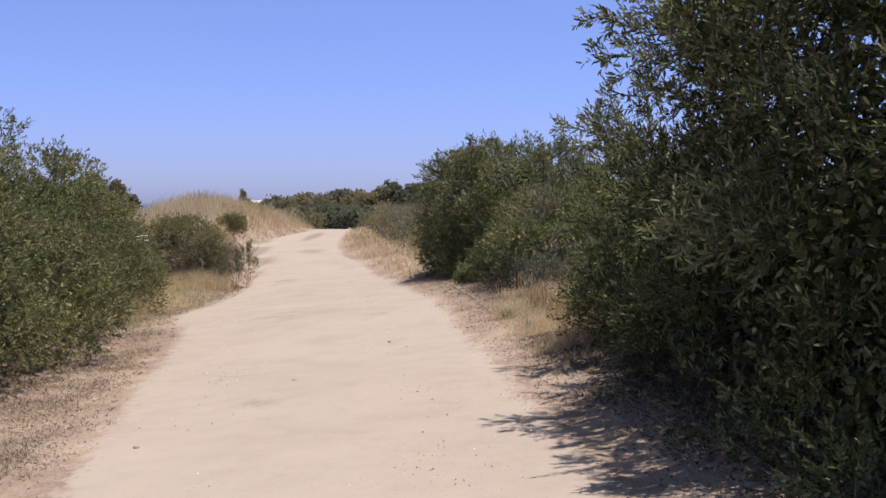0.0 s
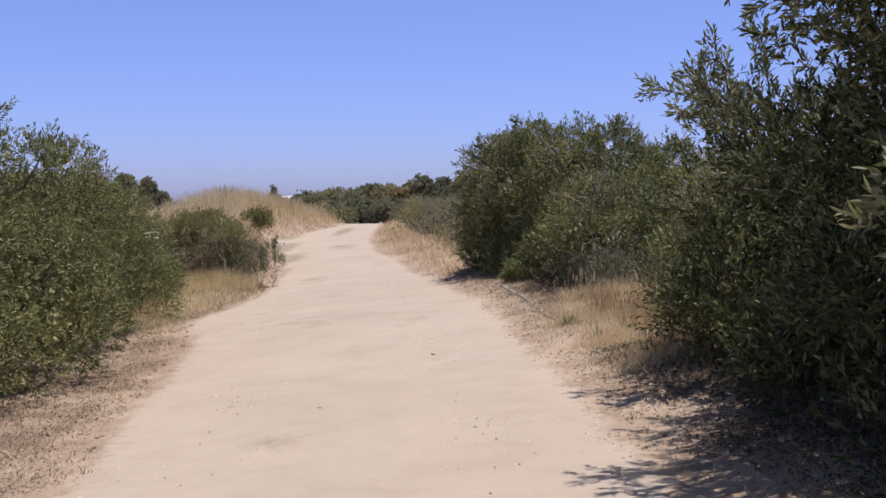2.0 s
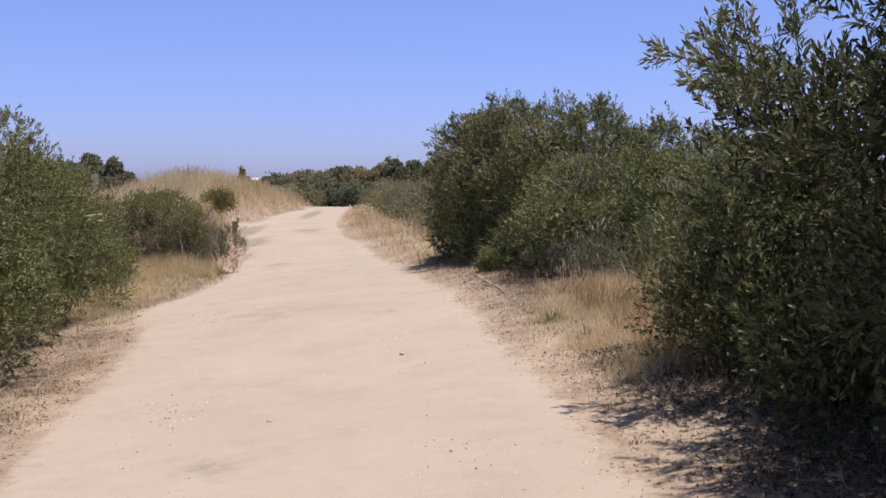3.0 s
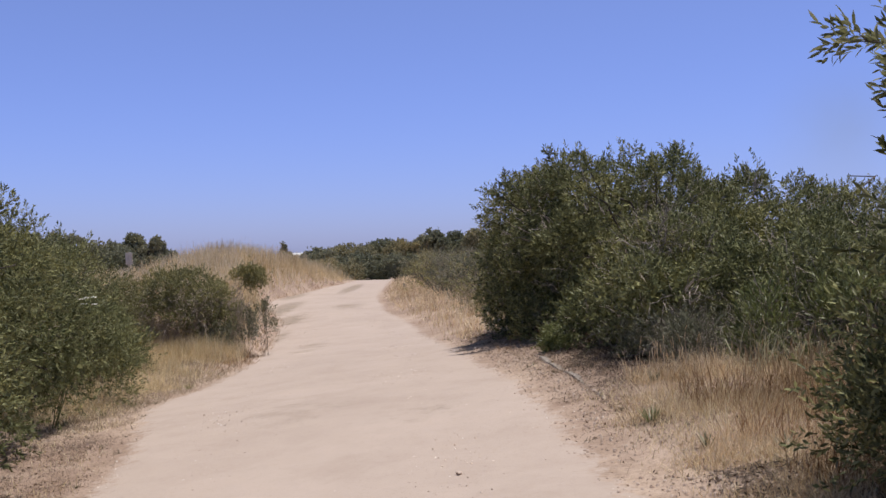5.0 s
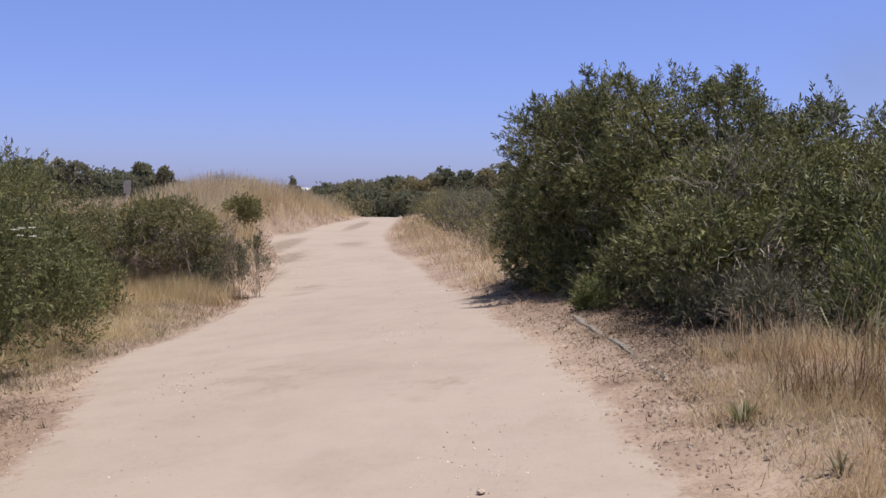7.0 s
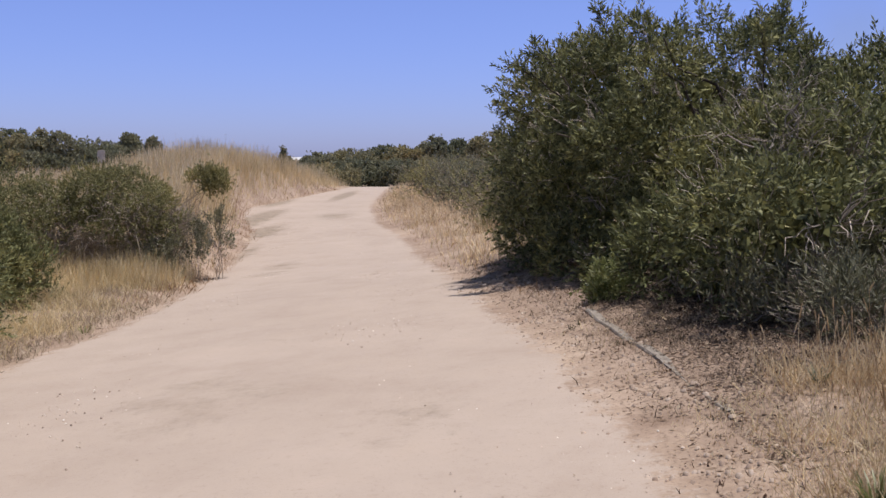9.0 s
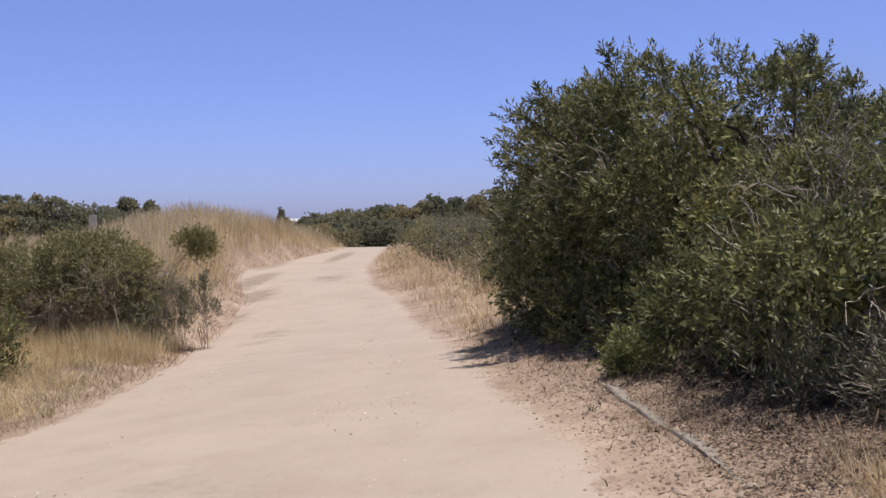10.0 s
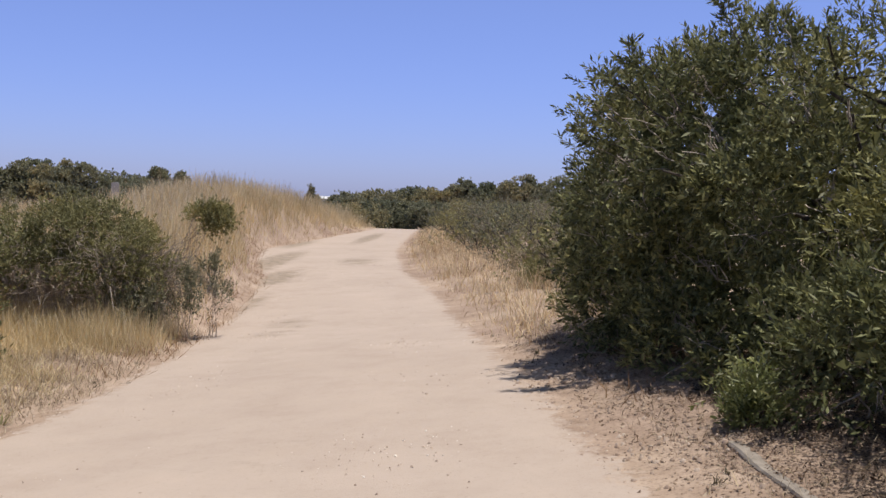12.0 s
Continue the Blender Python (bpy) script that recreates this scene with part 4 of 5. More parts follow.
x, y = scatter(9000, -14, -4, 30, 62, lambda x, y: mound_keep(x, y) * (0.2 + 0.7 * flat_noise(x, y, 0.8, 2.0)))
blades("dry_grass", "tall pale seed stalks standing over the grass", "grass", x, y, rng.uniform(0.75, 1.15, len(x)), rng.uniform(0.006, 0.011, len(x)), ROSY, 0.3, slim=True)
x, y = scatter(30000, -7, -2.6, 23, 66, lambda x, y: smooth01(-0.2, 0.1, left_edge(y) - x) * (1 - smooth01(0.3, 0.8, left_edge(y) - x)) * (0.6 + 0.6 * flat_noise(x, y, 2.0)))
blades("russet_grass", "short russet weeds along the foot of the mound", "grass", x, y, rng.uniform(0.05, 0.22, len(x)), rng.uniform(0.006, 0.014, len(x)), RUSSET, 0.8, slim=True)
x, y = scatter(70000, -8, -2.6, 18.5, 31, lambda x, y: smooth01(0.05, 0.9, left_edge(y) - x) * (0.6 + 0.6 * flat_noise(x, y, 2.2)))
hgt = np.clip((left_edge(y) - x) / 1.2, 0.15, 1) * rng.uniform(0.06, 0.32, len(x))
blades("dry_grass", "short dry golden grass along the trail", "grass", x, y, hgt, rng.uniform(0.005, 0.010, len(x)), STRAW, 0.8, slim=True)
x2, y2 = scatter(60000, -5.6, -2.4, 17.5, 28, lambda x, y: smooth01(-0.02, 0.25, left_edge(y) - x + 0.12 * flat_noise(x, y, 4.0, 3.0)) * (1 - smooth01(0.8, 1.6, left_edge(y) - x)) * (0.6 + 0.5 * flat_noise(x, y, 2.9, 6.0)))
blades("dry_grass", "short matted brownish grass at the trail edge", "grass", x2, y2, rng.uniform(0.02, 0.12, len(x2)), rng.uniform(0.004, 0.008, len(x2)), TAN, 1.0, slim=True)
x, y = scatter(14000, -6.4, -3.2, 24.6, 27.4, lambda x, y: smooth01(0.1, 0.5, left_edge(y) - x) * (0.6 + 0.5 * flat_noise(x, y, 3.2)))
blades("dry_grass", "tall dry grass round the foot of a shrub", "grass", x, y, rng.uniform(0.1, 0.42, len(x)), rng.uniform(0.005, 0.010, len(x)), STRAW, 0.4, slim=True)

x, y = scatter(60000, -2.5, 6, 23.5, 72, lambda x, y: smooth01(0.0, 0.5, x - right_edge(y)) * (1 - smooth01(2.0, 4.0, x - right_edge(y))) * (0.65 + 0.5 * flat_noise(x, y, 1.5)))
blades("dry_grass", "pale dry grass along the trail", "grass", x, y, rng.uniform(0.1, 0.48, len(x)) * np.clip((x - right_edge(y)) / 0.8, 0.2, 1) * np.clip(0.75 + 0.9 * flat_noise(x, y, 2.7, 5.0), 0.2, 1.5), rng.uniform(0.007, 0.014, len(x)), ROSY, 0.9)

x, y = scatter(30000, -2.5, 5, 20, 66, lambda x, y: smooth01(-0.1, 0.3, x - right_edge(y)) * (1 - smooth01(1.5, 3.5, x - right_edge(y))) * (0.1 + 1.0 * flat_noise(x, y, 2.4, 9.0)))
blades("russet_grass", "reddish brown dry weeds in pale grass", "grass", x, y, rng.uniform(0.06, 0.4, len(x)) * np.clip((x - right_edge(y)) / 0.8, 0.25, 1), rng.uniform(0.006, 0.012, len(x)), RUSSET, 0.8, slim=True)
x, y = scatter(46000, 1.5, 4.4, 10.6, 16.2, lambda x, y: smooth01(0.12, 0.5, x - right_edge(y)) * (1 - smooth01(15.0, 15.6, y) * (x < 2.1)) * (0.55 + 0.75 * flat_noise(x, y, 2.4)))
blades("dry_grass", "dry golden grass tuft beside the trail", "grass", x, y, rng.uniform(0.04, 0.25, len(x)) * np.clip((x - right_edge(y)) / 1.0, 0.15, 1) * np.clip(0.75 + 0.95 * flat_noise(x, y, 4.5, 2.0), 0.15, 1.4), rng.uniform(0.003, 0.007, len(x)), ROSY, 0.7, slim=True)
x, y = scatter(15000, 1.5, 4.4, 10.4, 15.6, lambda x, y: smooth01(0.1, 0.6, x - right_edge(y)) * (0.55 + 0.7 * flat_noise(x, y, 3.1, 5.0)))
blades("dry_grass", "short bleached golden grass beside the trail", "grass", x, y, rng.uniform(0.03, 0.2, len(x)) * np.clip((x - right_edge(y)) / 0.8, 0.2, 1), rng.uniform(0.003, 0.006, len(x)), STRAW, 0.8, slim=True)
x, y = scatter(12000, 2.3, 4.6, 10.4, 15.2, lambda x, y: 0.3 + 0.3 * (x > 2.9) + 0.7 * flat_noise(x, y, 2.6))
blades("russet_grass", "tall reddish brown dry weeds beside the trail", "grass", x, y, rng.uniform(0.06, 0.36, len(x)), rng.uniform(0.003, 0.006, len(x)), RUSSET, 0.5)

x, y = scatter(700, 3.1, 4.3, 15.2, 16.5, lambda x, y: 0.4 + 0.7 * flat_noise(x, y, 3.0))
blades("reed_clump", "pale green dry reeds beside the big bush", "reeds", x, y, rng.uniform(0.15, 0.5, len(x)), rng.uniform(0.006, 0.011, len(x)), REED, 0.9)


def seed_stalks(name, label, x, y, height, mat):
    """Upright dry grass stalks, each with a slim seed head at its tip."""
    n = len(x)
    base = np.stack([x, y, land(x, y) - 0.01], -1)
    way = unit(np.stack([rng.normal(0, 0.16, n), rng.normal(0, 0.16, n), np.ones(n)], -1))
    tip_at = base + way * height[:, None]
    droop = tip_at + unit(way + rng.normal(0, 0.25, (n, 3))) * (0.05 + 0.05 * rng.uniform(0, 1, (n, 1)))
    stem = tubes(np.stack([base, (base + tip_at) / 2 + rng.normal(0, 0.008, (n, 3)), tip_at], 1), np.full((n, 3), 0.0014), 3)
    head = tubes(np.stack([tip_at, tip_at * 0.7 + droop * 0.3, tip_at * 0.3 + droop * 0.7, droop], 1), np.array([[0.0015, 0.0042, 0.0036, 0.001]]).repeat(n, 0), 4)
    v, f = np.concatenate([stem[0], head[0]]), np.concatenate([stem[1], head[1] + len(stem[0])])
    return tagged(quads(name, v, f, mat), label, "grass", kind="stuff")


x, y = scatter(420, 1.9, 4.2, 14.0, 15.9, lambda x, y: smooth01(0.5, 1.1, x - right_edge(y)) * (0.5 + 0.7 * flat_noise(x, y, 2.1, 4.0)))
seed_stalks("seed_grass", "tall pale grass stalks with seed heads before the big bush", x, y, rng.uniform(0.2, 0.42, len(x)), ROSY)
x, y = scatter(700, -7.2, -3.3, 19.5, 27.6, lambda x, y: smooth01(0.3, 0.9, left_edge(y) - x) * (0.4 + 0.8 * flat_noise(x, y, 1.8, 7.0)))
seed_stalks("seed_grass", "pale dry grass stalks with seed heads among low shrubs", x, y, rng.uniform(0.2, 0.5, len(x)), STRAW)


# ---- small things ----
def litter(name, label, x, y, size, mat, lift=0.012):
    """Flat dry bits lying every way on the ground."""
    n = len(x)
    c = np.stack([x, y, land(x, y) + lift * rng.uniform(0.2, 1.2, n)], -1)
    a = unit(np.stack([rng.normal(size=n), rng.normal(size=n), rng.normal(0, 0.25, n)], -1))
    b = unit(np.cross(a, np.stack([rng.normal(0, 0.35, n), rng.normal(0, 0.35, n), np.ones(n)], -1)))
    l_, w_ = (size * rng.uniform(0.5, 1.6, n))[:, None], (size * rng.uniform(0.15, 0.5, n))[:, None]
    v = np.stack([c - a * l_, c + b * w_, c + a * l_, c - b * w_], 1).reshape(-1, 3)
    f = np.arange(n * 4).reshape(n, 4)
    return tagged(quads(name, v, f, mat), label, "leaf litter", kind="stuff")


def verge(x, y):
    return np.maximum(left_edge(y) - x, x - right_edge(y))


x, y = scatter(110000, -5.5, 5.0, 3.5, 24, lambda x, y: smooth01(-0.2, 0.3, verge(x, y)) * (0.6 + 0.5 * flat_noise(x, y, 1.7) + 0.3 * flat_noise(x, y, 6.0, 3.0)))
litter("leaf_litter", "dry fallen leaves and twigs scattered over the verge", x, y, 0.02, LITTER)
x, y = scatter(130000, -4.6, -1.3, 5, 17, lambda x, y: smooth01(0.0, 0.45, left_edge(y) - x + 0.15 * flat_noise(x, y, 4.0, 2.0)) * (0.5 + 0.7 * flat_noise(x, y, 2.4, 1.0) + 0.35 * flat_noise(x, y, 7.5, 3.0)))
litter("leaf_litter", "brown fallen leaves matted over the verge", x, y, 0.013, BROWN_LITTER, 0.014)
x, y = scatter(36000, 0.7, 3.6, 15.5, 26, lambda x, y: smooth01(0.0, 0.3, verge(x, y)) * (0.6 + 0.5 * flat_noise(x, y, 2.3)))
litter("leaf_litter", "brown fallen leaves under the big bush", x, y, 0.014, LITTER, 0.012)
x, y = scatter(130000, 0.5, 3.0, 13.5, 25, lambda x, y: smooth01(0.05, 0.55, x - right_edge(y) + 0.15 * flat_noise(x, y, 4.0, 6.0)) * (0.45 + 0.6 * flat_noise(x, y, 2.6, 5.0) + 0.35 * flat_noise(x, y, 8.0, 1.0)))
litter("leaf_litter", "reddish brown leaf litter between trail and bush", x, y, 0.009, BROWN_LITTER, 0.012)
x, y = scatter(9000, -4.2, 2.2, 3.5, 24, lambda x, y: smooth01(-0.5, 0.1, verge(x, y)) * (1 - smooth01(0.1, 0.6, verge(x, y))))
litter("leaf_litter", "small dry bits along the ragged edge of the trail", x, y, 0.008, LITTER, 0.02)
x, y = scatter(30000, -5.0, 4.0, 3.5, 20, lambda x, y: smooth01(0.0, 0.6, verge(x, y)) * (0.25 + 0.7 * flat_noise(x, y, 2.9, 3.0)))
blades("dry_grass", "sparse short dead grass on the verge", "grass", x, y, rng.uniform(0.02, 0.09, len(x)), rng.uniform(0.003, 0.006, len(x)), LITTER, 0.9)


def stones(name, label, x, y, size, mat):
    """Small angular stones, half sunk."""
    n = len(x)
    c = np.stack([x, y, land(x, y) + 0.016], -1)
    r = size[:, None, None] * rng.uniform(0.6, 1.25, (n, 8, 1))
    corner = np.array([[a, b, c_] for c_ in (-0.6, 0.55) for a, b in ((-1, -1), (1, -1), (1, 1), (-1, 1))], float)
    turn = rng.uniform(0, 6.28, n)
    co, si = np.cos(turn)[:, None], np.sin(turn)[:, None]
    q = np.broadcast_to(corner, (n, 8, 3)).copy()
    q[:, 4:, :2] *= 0.62
    q = np.stack([q[..., 0] * co - q[..., 1] * si, q[..., 0] * si + q[..., 1] * co, q[..., 2]], -1) * r + c[:, None]
    f = np.array([[0, 1, 5, 4], [1, 2, 6, 5], [2, 3, 7, 6], [3, 0, 4, 7], [4, 5, 6, 7]])
    return tagged(quads(name, q.reshape(-1, 3), (np.arange(n)[:, None, None] * 8 + f).reshape(-1, 4), mat), label, "stones", kind="stuff")


PEBBLE = grass_material("pebbles", [(0, (0.24, 0.185, 0.15)), (0.3, (0.40, 0.31, 0.25)), (0.75, (0.56, 0.46, 0.38)), (1, (0.80, 0.75, 0.67))], 0.0)
CLOD = grass_material("dirt_clods", [(0, (0.28, 0.20, 0.15)), (0.6, (0.40, 0.31, 0.245)), (1, (0.52, 0.42, 0.34))], 0.0)
x, y = scatter(42000, -4.5, 1.8, 3.5, 40, lambda x, y: smooth01(0.5, -0.2, verge(x, y)) * np.clip(0.15 + 0.9 * flat_noise(x, y, 1.3, 5.0), 0.06, 1))
stones("pebbles", "small loose pebbles strewn over the sand", x, y, 0.0036 * rng.uniform(0.35, 1.5, len(x)) ** 1.8, PEBBLE)
x, y = scatter(9000, 0.6, 2.6, 8, 22, lambda x, y: smooth01(-0.25, 0.1, verge(x, y)) * (1 - smooth01(0.3, 0.8, verge(x, y))) * (0.45 + 0.7 * flat_noise(x, y, 3.0, 2.0)))
stones("dirt_clods", "crumbled clods of dirt along the trail edge", x, y, 0.0062 * rng.uniform(0.3, 1.8, len(x)) ** 1.6, CLOD)
x, y = scatter(30000, -5.2, 4.0, 3.5, 20, lambda x, y: smooth01(-0.05, 0.5, verge(x, y)) * (0.3 + 0.8 * flat_noise(x, y, 2.1, 6.0)))
blades("dry_grass", "thin short straw on the verge", "grass", x, y, rng.uniform(0.02, 0.10, len(x)), rng.uniform(0.003, 0.006, len(x)), STRAW, 1.0, slim=True)
x, y = scatter(40000, -5.0, -1.1, 3.5, 20, lambda x, y: smooth01(-0.1, 0.5, left_edge(y) - x) * (0.5 + 0.7 * flat_noise(x, y, 2.1, 6.0) + 0.3 * flat_noise(x, y, 7.0, 1.0)))
blades("dry_grass", "matted tan dead grass on the verge", "grass", x, y, rng.uniform(0.015, 0.085, len(x)), rng.uniform(0.003, 0.007, len(x)), TAN, 1.3, slim=True)
x, y = scatter(40000, 1.3, 4.2, 5, 20, lambda x, y: smooth01(-0.05, 0.5, x - right_edge(y)) * (0.35 + 0.7 * flat_noise(x, y, 2.3, 4.0) + 0.3 * flat_noise(x, y, 7.0, 1.0)))
blades("dry_grass", "matted tan dead grass beside the trail", "grass", x, y, rng.uniform(0.015, 0.09, len(x)), rng.uniform(0.003, 0.007, len(x)), TAN, 1.3, slim=True)
x, y = scatter(26000, -5.0, -1.2, 3.5, 19.5, lambda x, y: smooth01(0.0, 0.5, left_edge(y) - x) * (0.15 + 0.9 * flat_noise(x, y, 2.6, 2.0) + 0.3 * flat_noise(x, y, 8.0, 2.0)))
blades("dry_grass", "short clumps of pale straw on the verge", "grass", x, y, rng.uniform(0.02, 0.13, len(x)), rng.uniform(0.003, 0.006, len(x)), STRAW, 0.9, slim=True)
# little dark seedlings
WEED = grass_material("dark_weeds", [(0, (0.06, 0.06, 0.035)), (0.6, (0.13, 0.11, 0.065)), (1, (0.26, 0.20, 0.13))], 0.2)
cx, cy = scatter(1700, -4.6, 3.4, 4, 27, lambda x, y: smooth01(-0.15, 0.1, verge(x, y)) * (1 - smooth01(0.3, 1.6, verge(x, y))) * (0.4 + 0.8 * flat_noise(x, y, 1.9, 8.0)))
n_per = 16
x, y = np.repeat(cx, n_per) + rng.normal(0, 0.018, len(cx) * n_per), np.repeat(cy, n_per) + rng.normal(0, 0.018, len(cx) * n_per)
blades("weeds", "tiny dark weeds dotted along the trail edge", "weeds", x, y, np.repeat(rng.uniform(0.02, 0.085, len(cx)), n_per) * rng.uniform(0.4, 1.1, len(x)), rng.uniform(0.004, 0.008, len(x)), WEED, 1.1)
# leaf mould, coloured near black to deepen the shade under the willow
SHADE_MOULD = grass_material("shade_dark_leaf_mould", [(0, (0.035, 0.024, 0.018)), (0.6, (0.085, 0.058, 0.042)), (1, (0.20, 0.145, 0.10))], 0.05)
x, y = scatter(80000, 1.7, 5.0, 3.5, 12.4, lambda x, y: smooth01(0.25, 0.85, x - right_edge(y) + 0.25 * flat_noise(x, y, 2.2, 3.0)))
litter("leaf_litter", "leaf mould under the willow, darkened to deepen its shade", x, y, 0.019, SHADE_MOULD, 0.02)
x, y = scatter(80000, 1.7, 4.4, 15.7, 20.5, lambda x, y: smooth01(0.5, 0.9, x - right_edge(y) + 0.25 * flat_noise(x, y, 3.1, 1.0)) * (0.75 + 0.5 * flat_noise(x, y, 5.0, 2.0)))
litter("leaf_litter", "dark leaf mould and twigs at the foot of the big bush", x, y, 0.013, SHADE_MOULD, 0.02)
# weeds under the willow, given the dark weed colour to deepen its shade
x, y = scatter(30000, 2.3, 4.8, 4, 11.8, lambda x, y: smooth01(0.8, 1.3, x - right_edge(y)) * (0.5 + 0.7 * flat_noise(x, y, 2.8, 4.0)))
blades("russet_grass", "thin weeds coloured dark to deepen the willow shade", "grass", x, y, rng.uniform(0.04, 0.22, len(x)), rng.uniform(0.004, 0.009, len(x)), WEED, 0.8, slim=True)
# dark dry stalks along both edges
x, y = scatter(700, -4.4, 2.2, 5, 27, lambda x, y: smooth01(-0.1, 0.05, verge(x, y)) * (1 - smooth01(0.1, 0.45, verge(x, y))) * (0.3 + 0.9 * flat_noise(x, y, 3.5, 1.0)))
STALK = grass_material("dark_stalks", [(0, (0.07, 0.055, 0.04)), (1, (0.20, 0.15, 0.11))], 0.1)
blades("dry_stalks", "dark dry weed stalks at the edge of the trail", "weeds", x, y, rng.uniform(0.03, 0.11, len(x)), rng.uniform(0.004, 0.010, len(x)), STALK, 0.8)


def loose_stone(x, y, r):
    bm = bmesh.new()
    bmesh.ops.create_icosphere(bm, subdivisions=2, radius=r)
    for v in bm.verts:
        v.co *= 1 + 0.25 * noise.noise(v.co * (1.3 / r) + Vector((x, y, 0)))
        v.co.z *= 0.5
    bmesh.ops.translate(bm, verts=bm.verts, vec=(x, y, float(land(x, y)) + 0.02 + r * 0.2))
    ob = part("stone", bm, CLOD, None)
    tagged(ob, "small dark stone lying on the sand trail", "stone", "loose stones")


for sx, sy, r in ((0.465, 13.4, 0.024), (-0.45, 10.9, 0.025), (-1.35, 8.35, 0.025), (0.9, 21.5, 0.03)):
    loose_stone(sx, sy, r)


def timber(a, b, w=0.075, h=0.10):
    """A weathered edging board, mostly sunk in the ground."""
    bm = bmesh.new()
    n = 14
    rows = []
    for k in range(n + 1):
        u = k / n
        x, y = a[0] + (b[0] - a[0]) * u, a[1] + (b[1] - a[1]) * u
        z = float(land(x, y)) + 0.004 + 0.018 * noise.noise(Vector((x * 2, y * 2.3, 1)))
        row = []
        for sx, sz in ((-0.5, -1), (-0.5, -0.12), (-0.42, 0), (0.42, 0), (0.5, -0.12), (0.5, -1)):
            row.append(bm.verts.new((x + sx * w + 0.006 * noise.noise(Vector((x, y * 5, sx * 9))), y, z + sz * h)))
        rows.append(row)
    for p, q in zip(rows, rows[1:]):
        for k in range(5):
            bm.faces.new((p[k], p[k + 1], q[k + 1], q[k]))
    bm.faces.new(rows[0])
    bm.faces.new(rows[-1][::-1])
    ob = part("timber_edging", bm, TIMBER, None)
    tagged(ob, "weathered grey timber edging half sunk beside the trail", "board", "timber edging")


timber((1.60, 18.7), (1.69, 17.3))
timber((1.693, 17.26), (1.83, 15.45))


def flower_plant(x, y, top_z):
    z = float(land(x, y))
    thing = empty_at("yarrow_plant", (x - 0.5, y + 0.2, z), "tall weed with flat white flower heads among green leaves", "flower")
    white, wn_, wl_, wb_ = shader("white_petals")
    wb_.inputs["Base Color"].default_value = (0.8, 0.8, 0.72, 1)
    wb_.inputs["Roughness"].default_value = 0.8
    for k in range(5):
        hx, hy, hz = x + rng.uniform(-0.14, 0.14), y + rng.uniform(-0.15, 0.15), top_z + rng.uniform(-0.1, 0.06)
        v, f = tubes(bent(np.array([[x - 0.5 + 0.3 * (hx - x), y + 0.2, z]]), np.array([[hx, hy, hz]]), 7, 0.0, 0.01), np.linspace(0.006, 0.003, 7)[None], 5)
        quads("stem", v, f, FRESH, thing)
        m = 18
        rad = 0.034 * np.sqrt(rng.uniform(0, 1, m))
        an = rng.uniform(0, 6.28, m)
        c = np.stack([hx + rad * np.cos(an), hy + rad * np.sin(an), hz + 0.01 - 3 * rad ** 2], -1)
        v, f = leaves(c, unit(np.array([0, 0, 1.0]) + rng.normal(0, 0.2, (m, 3))), 5, 0.010, 0.008, 0.006, 1.2)
        quads("flower_head", v, f, white, thing, "flat white flower head")


flower_plant(-3.43, 17.6, 1.04)


def tuft(name, label, x, y, n, h, mat):
    a = rng.uniform(0, 6.28, n)
    px, py = x + 0.03 * np.cos(a), y + 0.03 * np.sin(a)
    base = np.stack([px, py, land(px, py)], -1)
    way = unit(np.stack([np.cos(a) * rng.uniform(0.2, 1.1, n), np.sin(a) * rng.uniform(0.2, 1.1, n), np.ones(n)], -1))
    side = unit(np.cross(way, np.array([0, 0, 1.0])))
    L_ = (h * rng.uniform(0.6, 1.1, n))[:, None]
    w = 0.006
    v = np.stack([base - side * w, base + side * w, base + way * L_ * 0.6 + side * w * 0.7, base + way * L_ * 0.6 - side * w * 0.7, base + way * L_ - np.array([0, 0, 0.02]) + side * 0.001, base + way * L_ - np.array([0, 0, 0.02]) - side * 0.001], 1).reshape(-1, 3)
    f = (np.arange(n)[:, None, None] * 6 + np.array([[0, 1, 2, 3], [3, 2, 4, 5]])).reshape(-1, 4)
    tagged(quads(name, v, f, mat), label, "plant", "small plants on the verge")


tuft("grass_tuft", "small spiky green tuft in dry grass", 1.96, 14.1, 36, 0.16, FRESH)
tuft("weed", "small green weed in dry grass", 2.1, 13.0, 20, 0.14, SAGE)
for wx, wy in ((-3.6, 19.6), (-3.75, 18.9), (-3.2, 21.0), (-4.0, 18.2), (2.5, 12.6), (2.3, 15.6)):
    tuft("weed", "small grey-green weed on the verge", wx, wy, 22, 0.13, SAGE if wx > 0 else COYOTE)


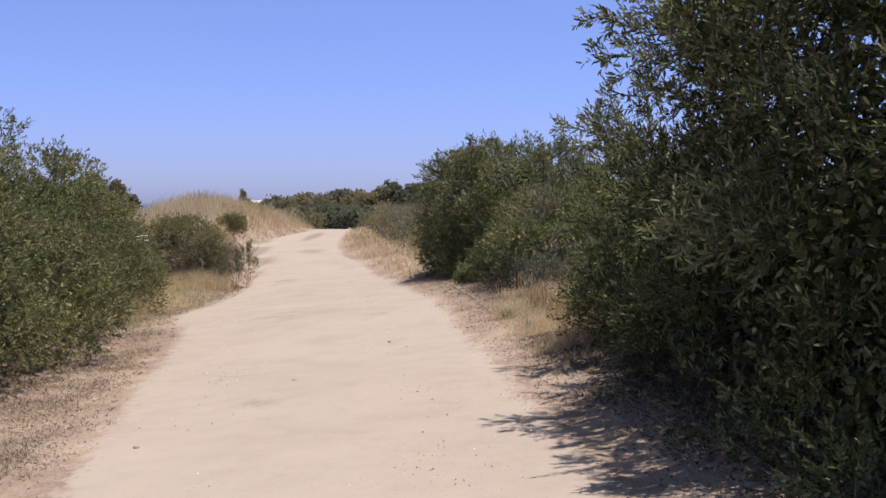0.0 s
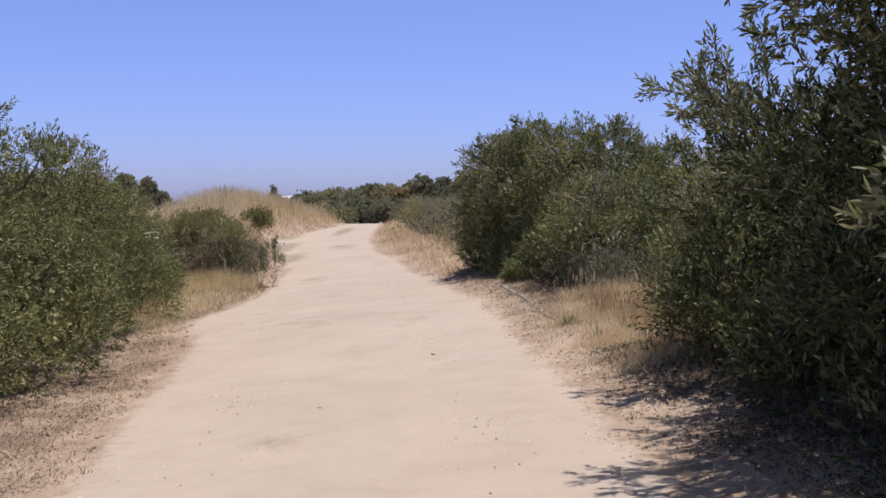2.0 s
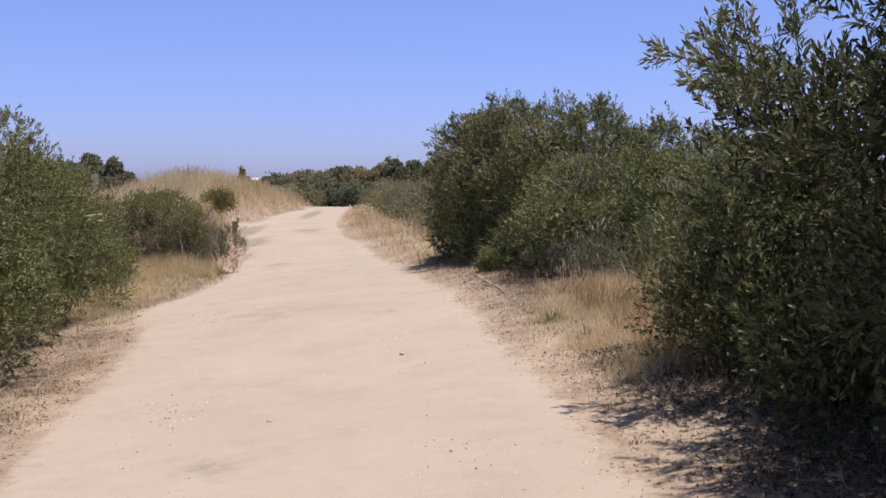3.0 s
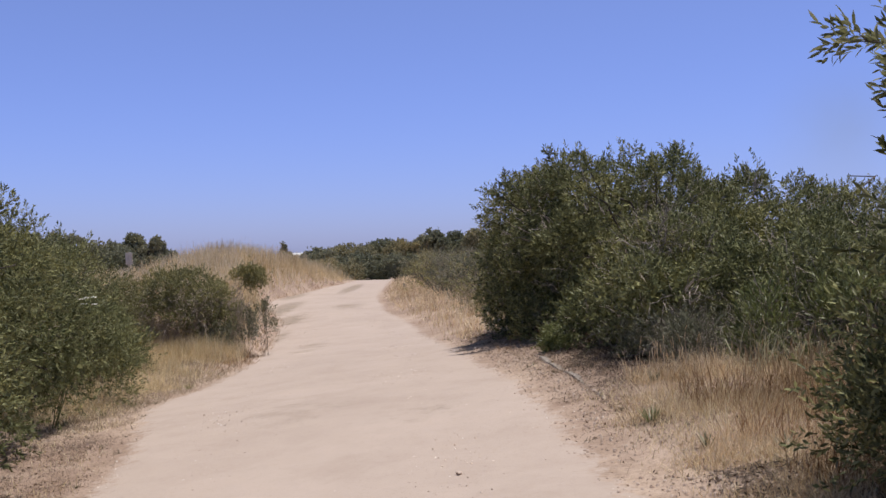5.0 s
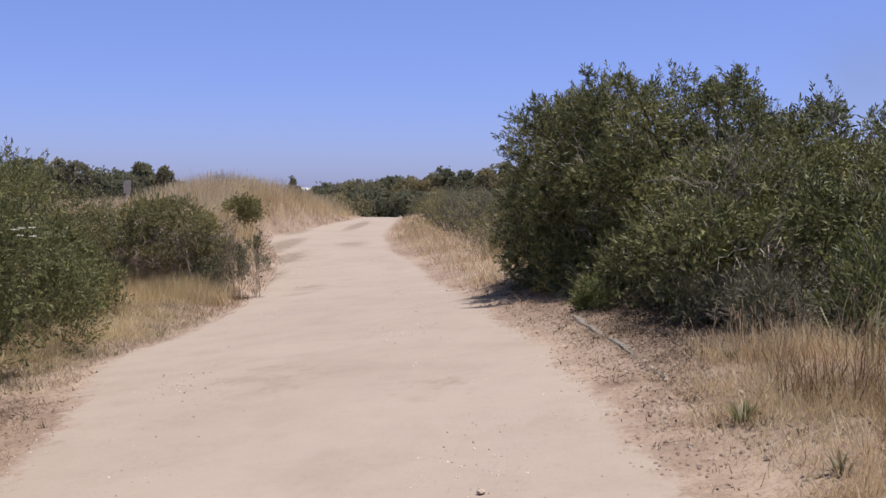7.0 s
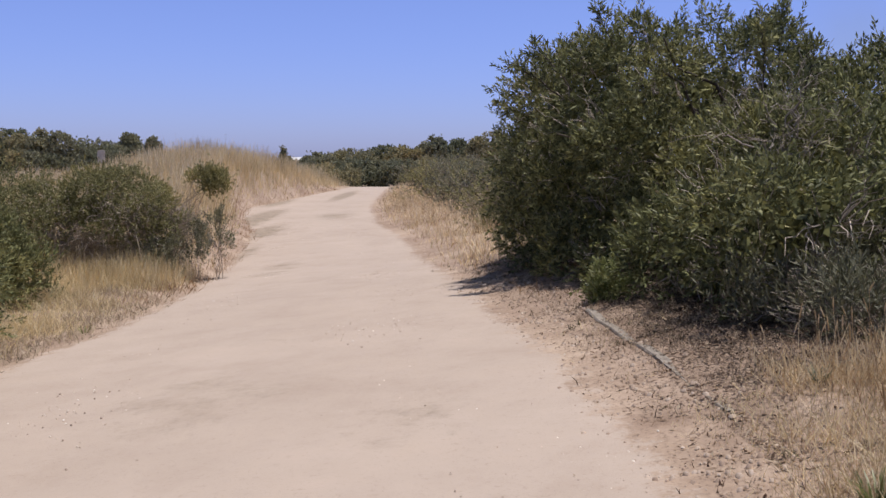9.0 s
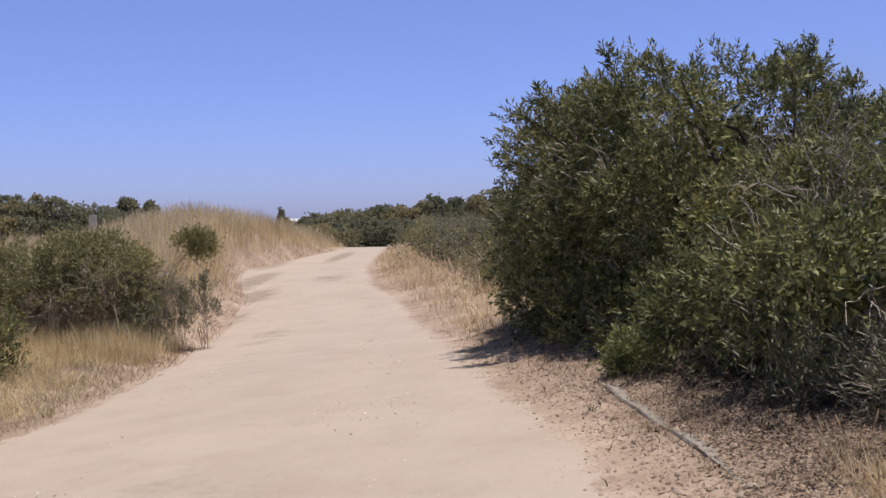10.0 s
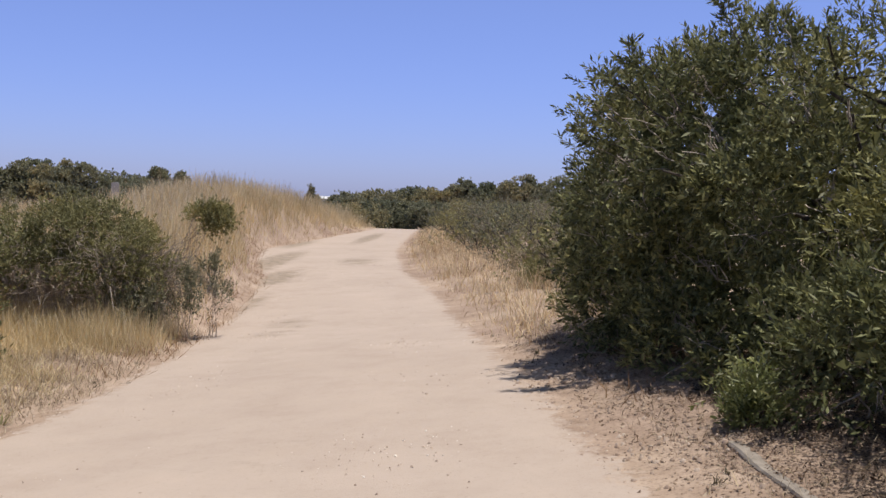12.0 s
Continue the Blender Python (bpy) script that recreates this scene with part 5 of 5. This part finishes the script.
def marker_post(x, y, h):
    z = float(land(x, y))
    thing = empty_at("marker_post", (x, y, z), "weathered wooden marker post with a board in tall grass", "post")
    for name, w, d, z0, z1, off in (("post", 0.14, 0.14, -0.1, h, 0.0), ("board", 0.34, 0.05, h - 0.6, h - 0.02, -0.1)):
        bm = bmesh.new()
        bmesh.ops.create_cube(bm, size=1, matrix=Matrix.Translation((x, y + off, z + (z0 + z1) / 2)) @ Matrix.Diagonal((w, d, z1 - z0, 1)))
        bmesh.ops.bevel(bm, geom=bm.edges[:], offset=0.012, segments=2, affect="EDGES")
        part(name, bm, PALE_WOOD, thing)


PALE_WOOD = bark_material("pale_weathered_wood", (0.42, 0.38, 0.32), (0.62, 0.58, 0.50))
marker_post(-14.75, 58.0, 1.72)

PLASTER = plain_material("pale_wall", (0.55, 0.53, 0.48), (0.68, 0.66, 0.6), 0.8)
WHITE_ROOF = plain_material("white_roof", (0.58, 0.58, 0.57), (0.70, 0.70, 0.68), 0.8)


def far_house(x, y, base, w, d, wall_h, roof_h):
    thing = empty_at("house", (x, y, base), "distant low house with a pale roof among trees", "house", "distant houses")
    bm = bmesh.new()
    bmesh.ops.create_cube(bm, size=1, matrix=Matrix.Translation((x, y, base + wall_h / 2)) @ Matrix.Diagonal((w, d, wall_h, 1)))
    part("wall", bm, PLASTER, thing)
    bm = bmesh.new()
    v = [bm.verts.new((x + sx * (w / 2 + 0.4), y + sy * (d / 2 + 0.4), base + wall_h + 0.004)) for sx, sy in ((-1, -1), (1, -1), (1, 1), (-1, 1))]
    r = [bm.verts.new((x + sx * (w / 2 + 0.4), y, base + wall_h + roof_h)) for sx in (-1, 1)]
    for q in ((v[0], v[1], r[1], r[0]), (v[2], v[3], r[0], r[1]), (v[1], v[2], r[1]), (v[3], v[0], r[0]), (v[3], v[2], v[1], v[0])):
        bm.faces.new(q)
    part("roof", bm, WHITE_ROOF, thing)


far_house(-41.0, 318, float(land(-41.0, 318)), 4.0, 7, 4.5, 0.7)
far_house(-15.4, 330, float(land(-15.4, 330)), 3, 6, 5.4, 1.0)
z = float(land(-41.8, 300))
shrub("conifer", "dark pointed conifer on the skyline", "tree", [(-41.8, 300, z + 5.2, 0.9, 0.9, 1.0), (-41.8, 300, z + 6.5, 0.6, 0.6, 0.9), (-41.8, 300, z + 7.9, 0.3, 0.3, 1.1), (-41.2, 300, z + 3.8, 1.9, 1.9, 1.4)],
      HAZY_GREEN, 160, 6, 0.3, 0.2, 0.3, 7, False, None, 8, 0.15, clump=0.2, up=0.1, inner=60)
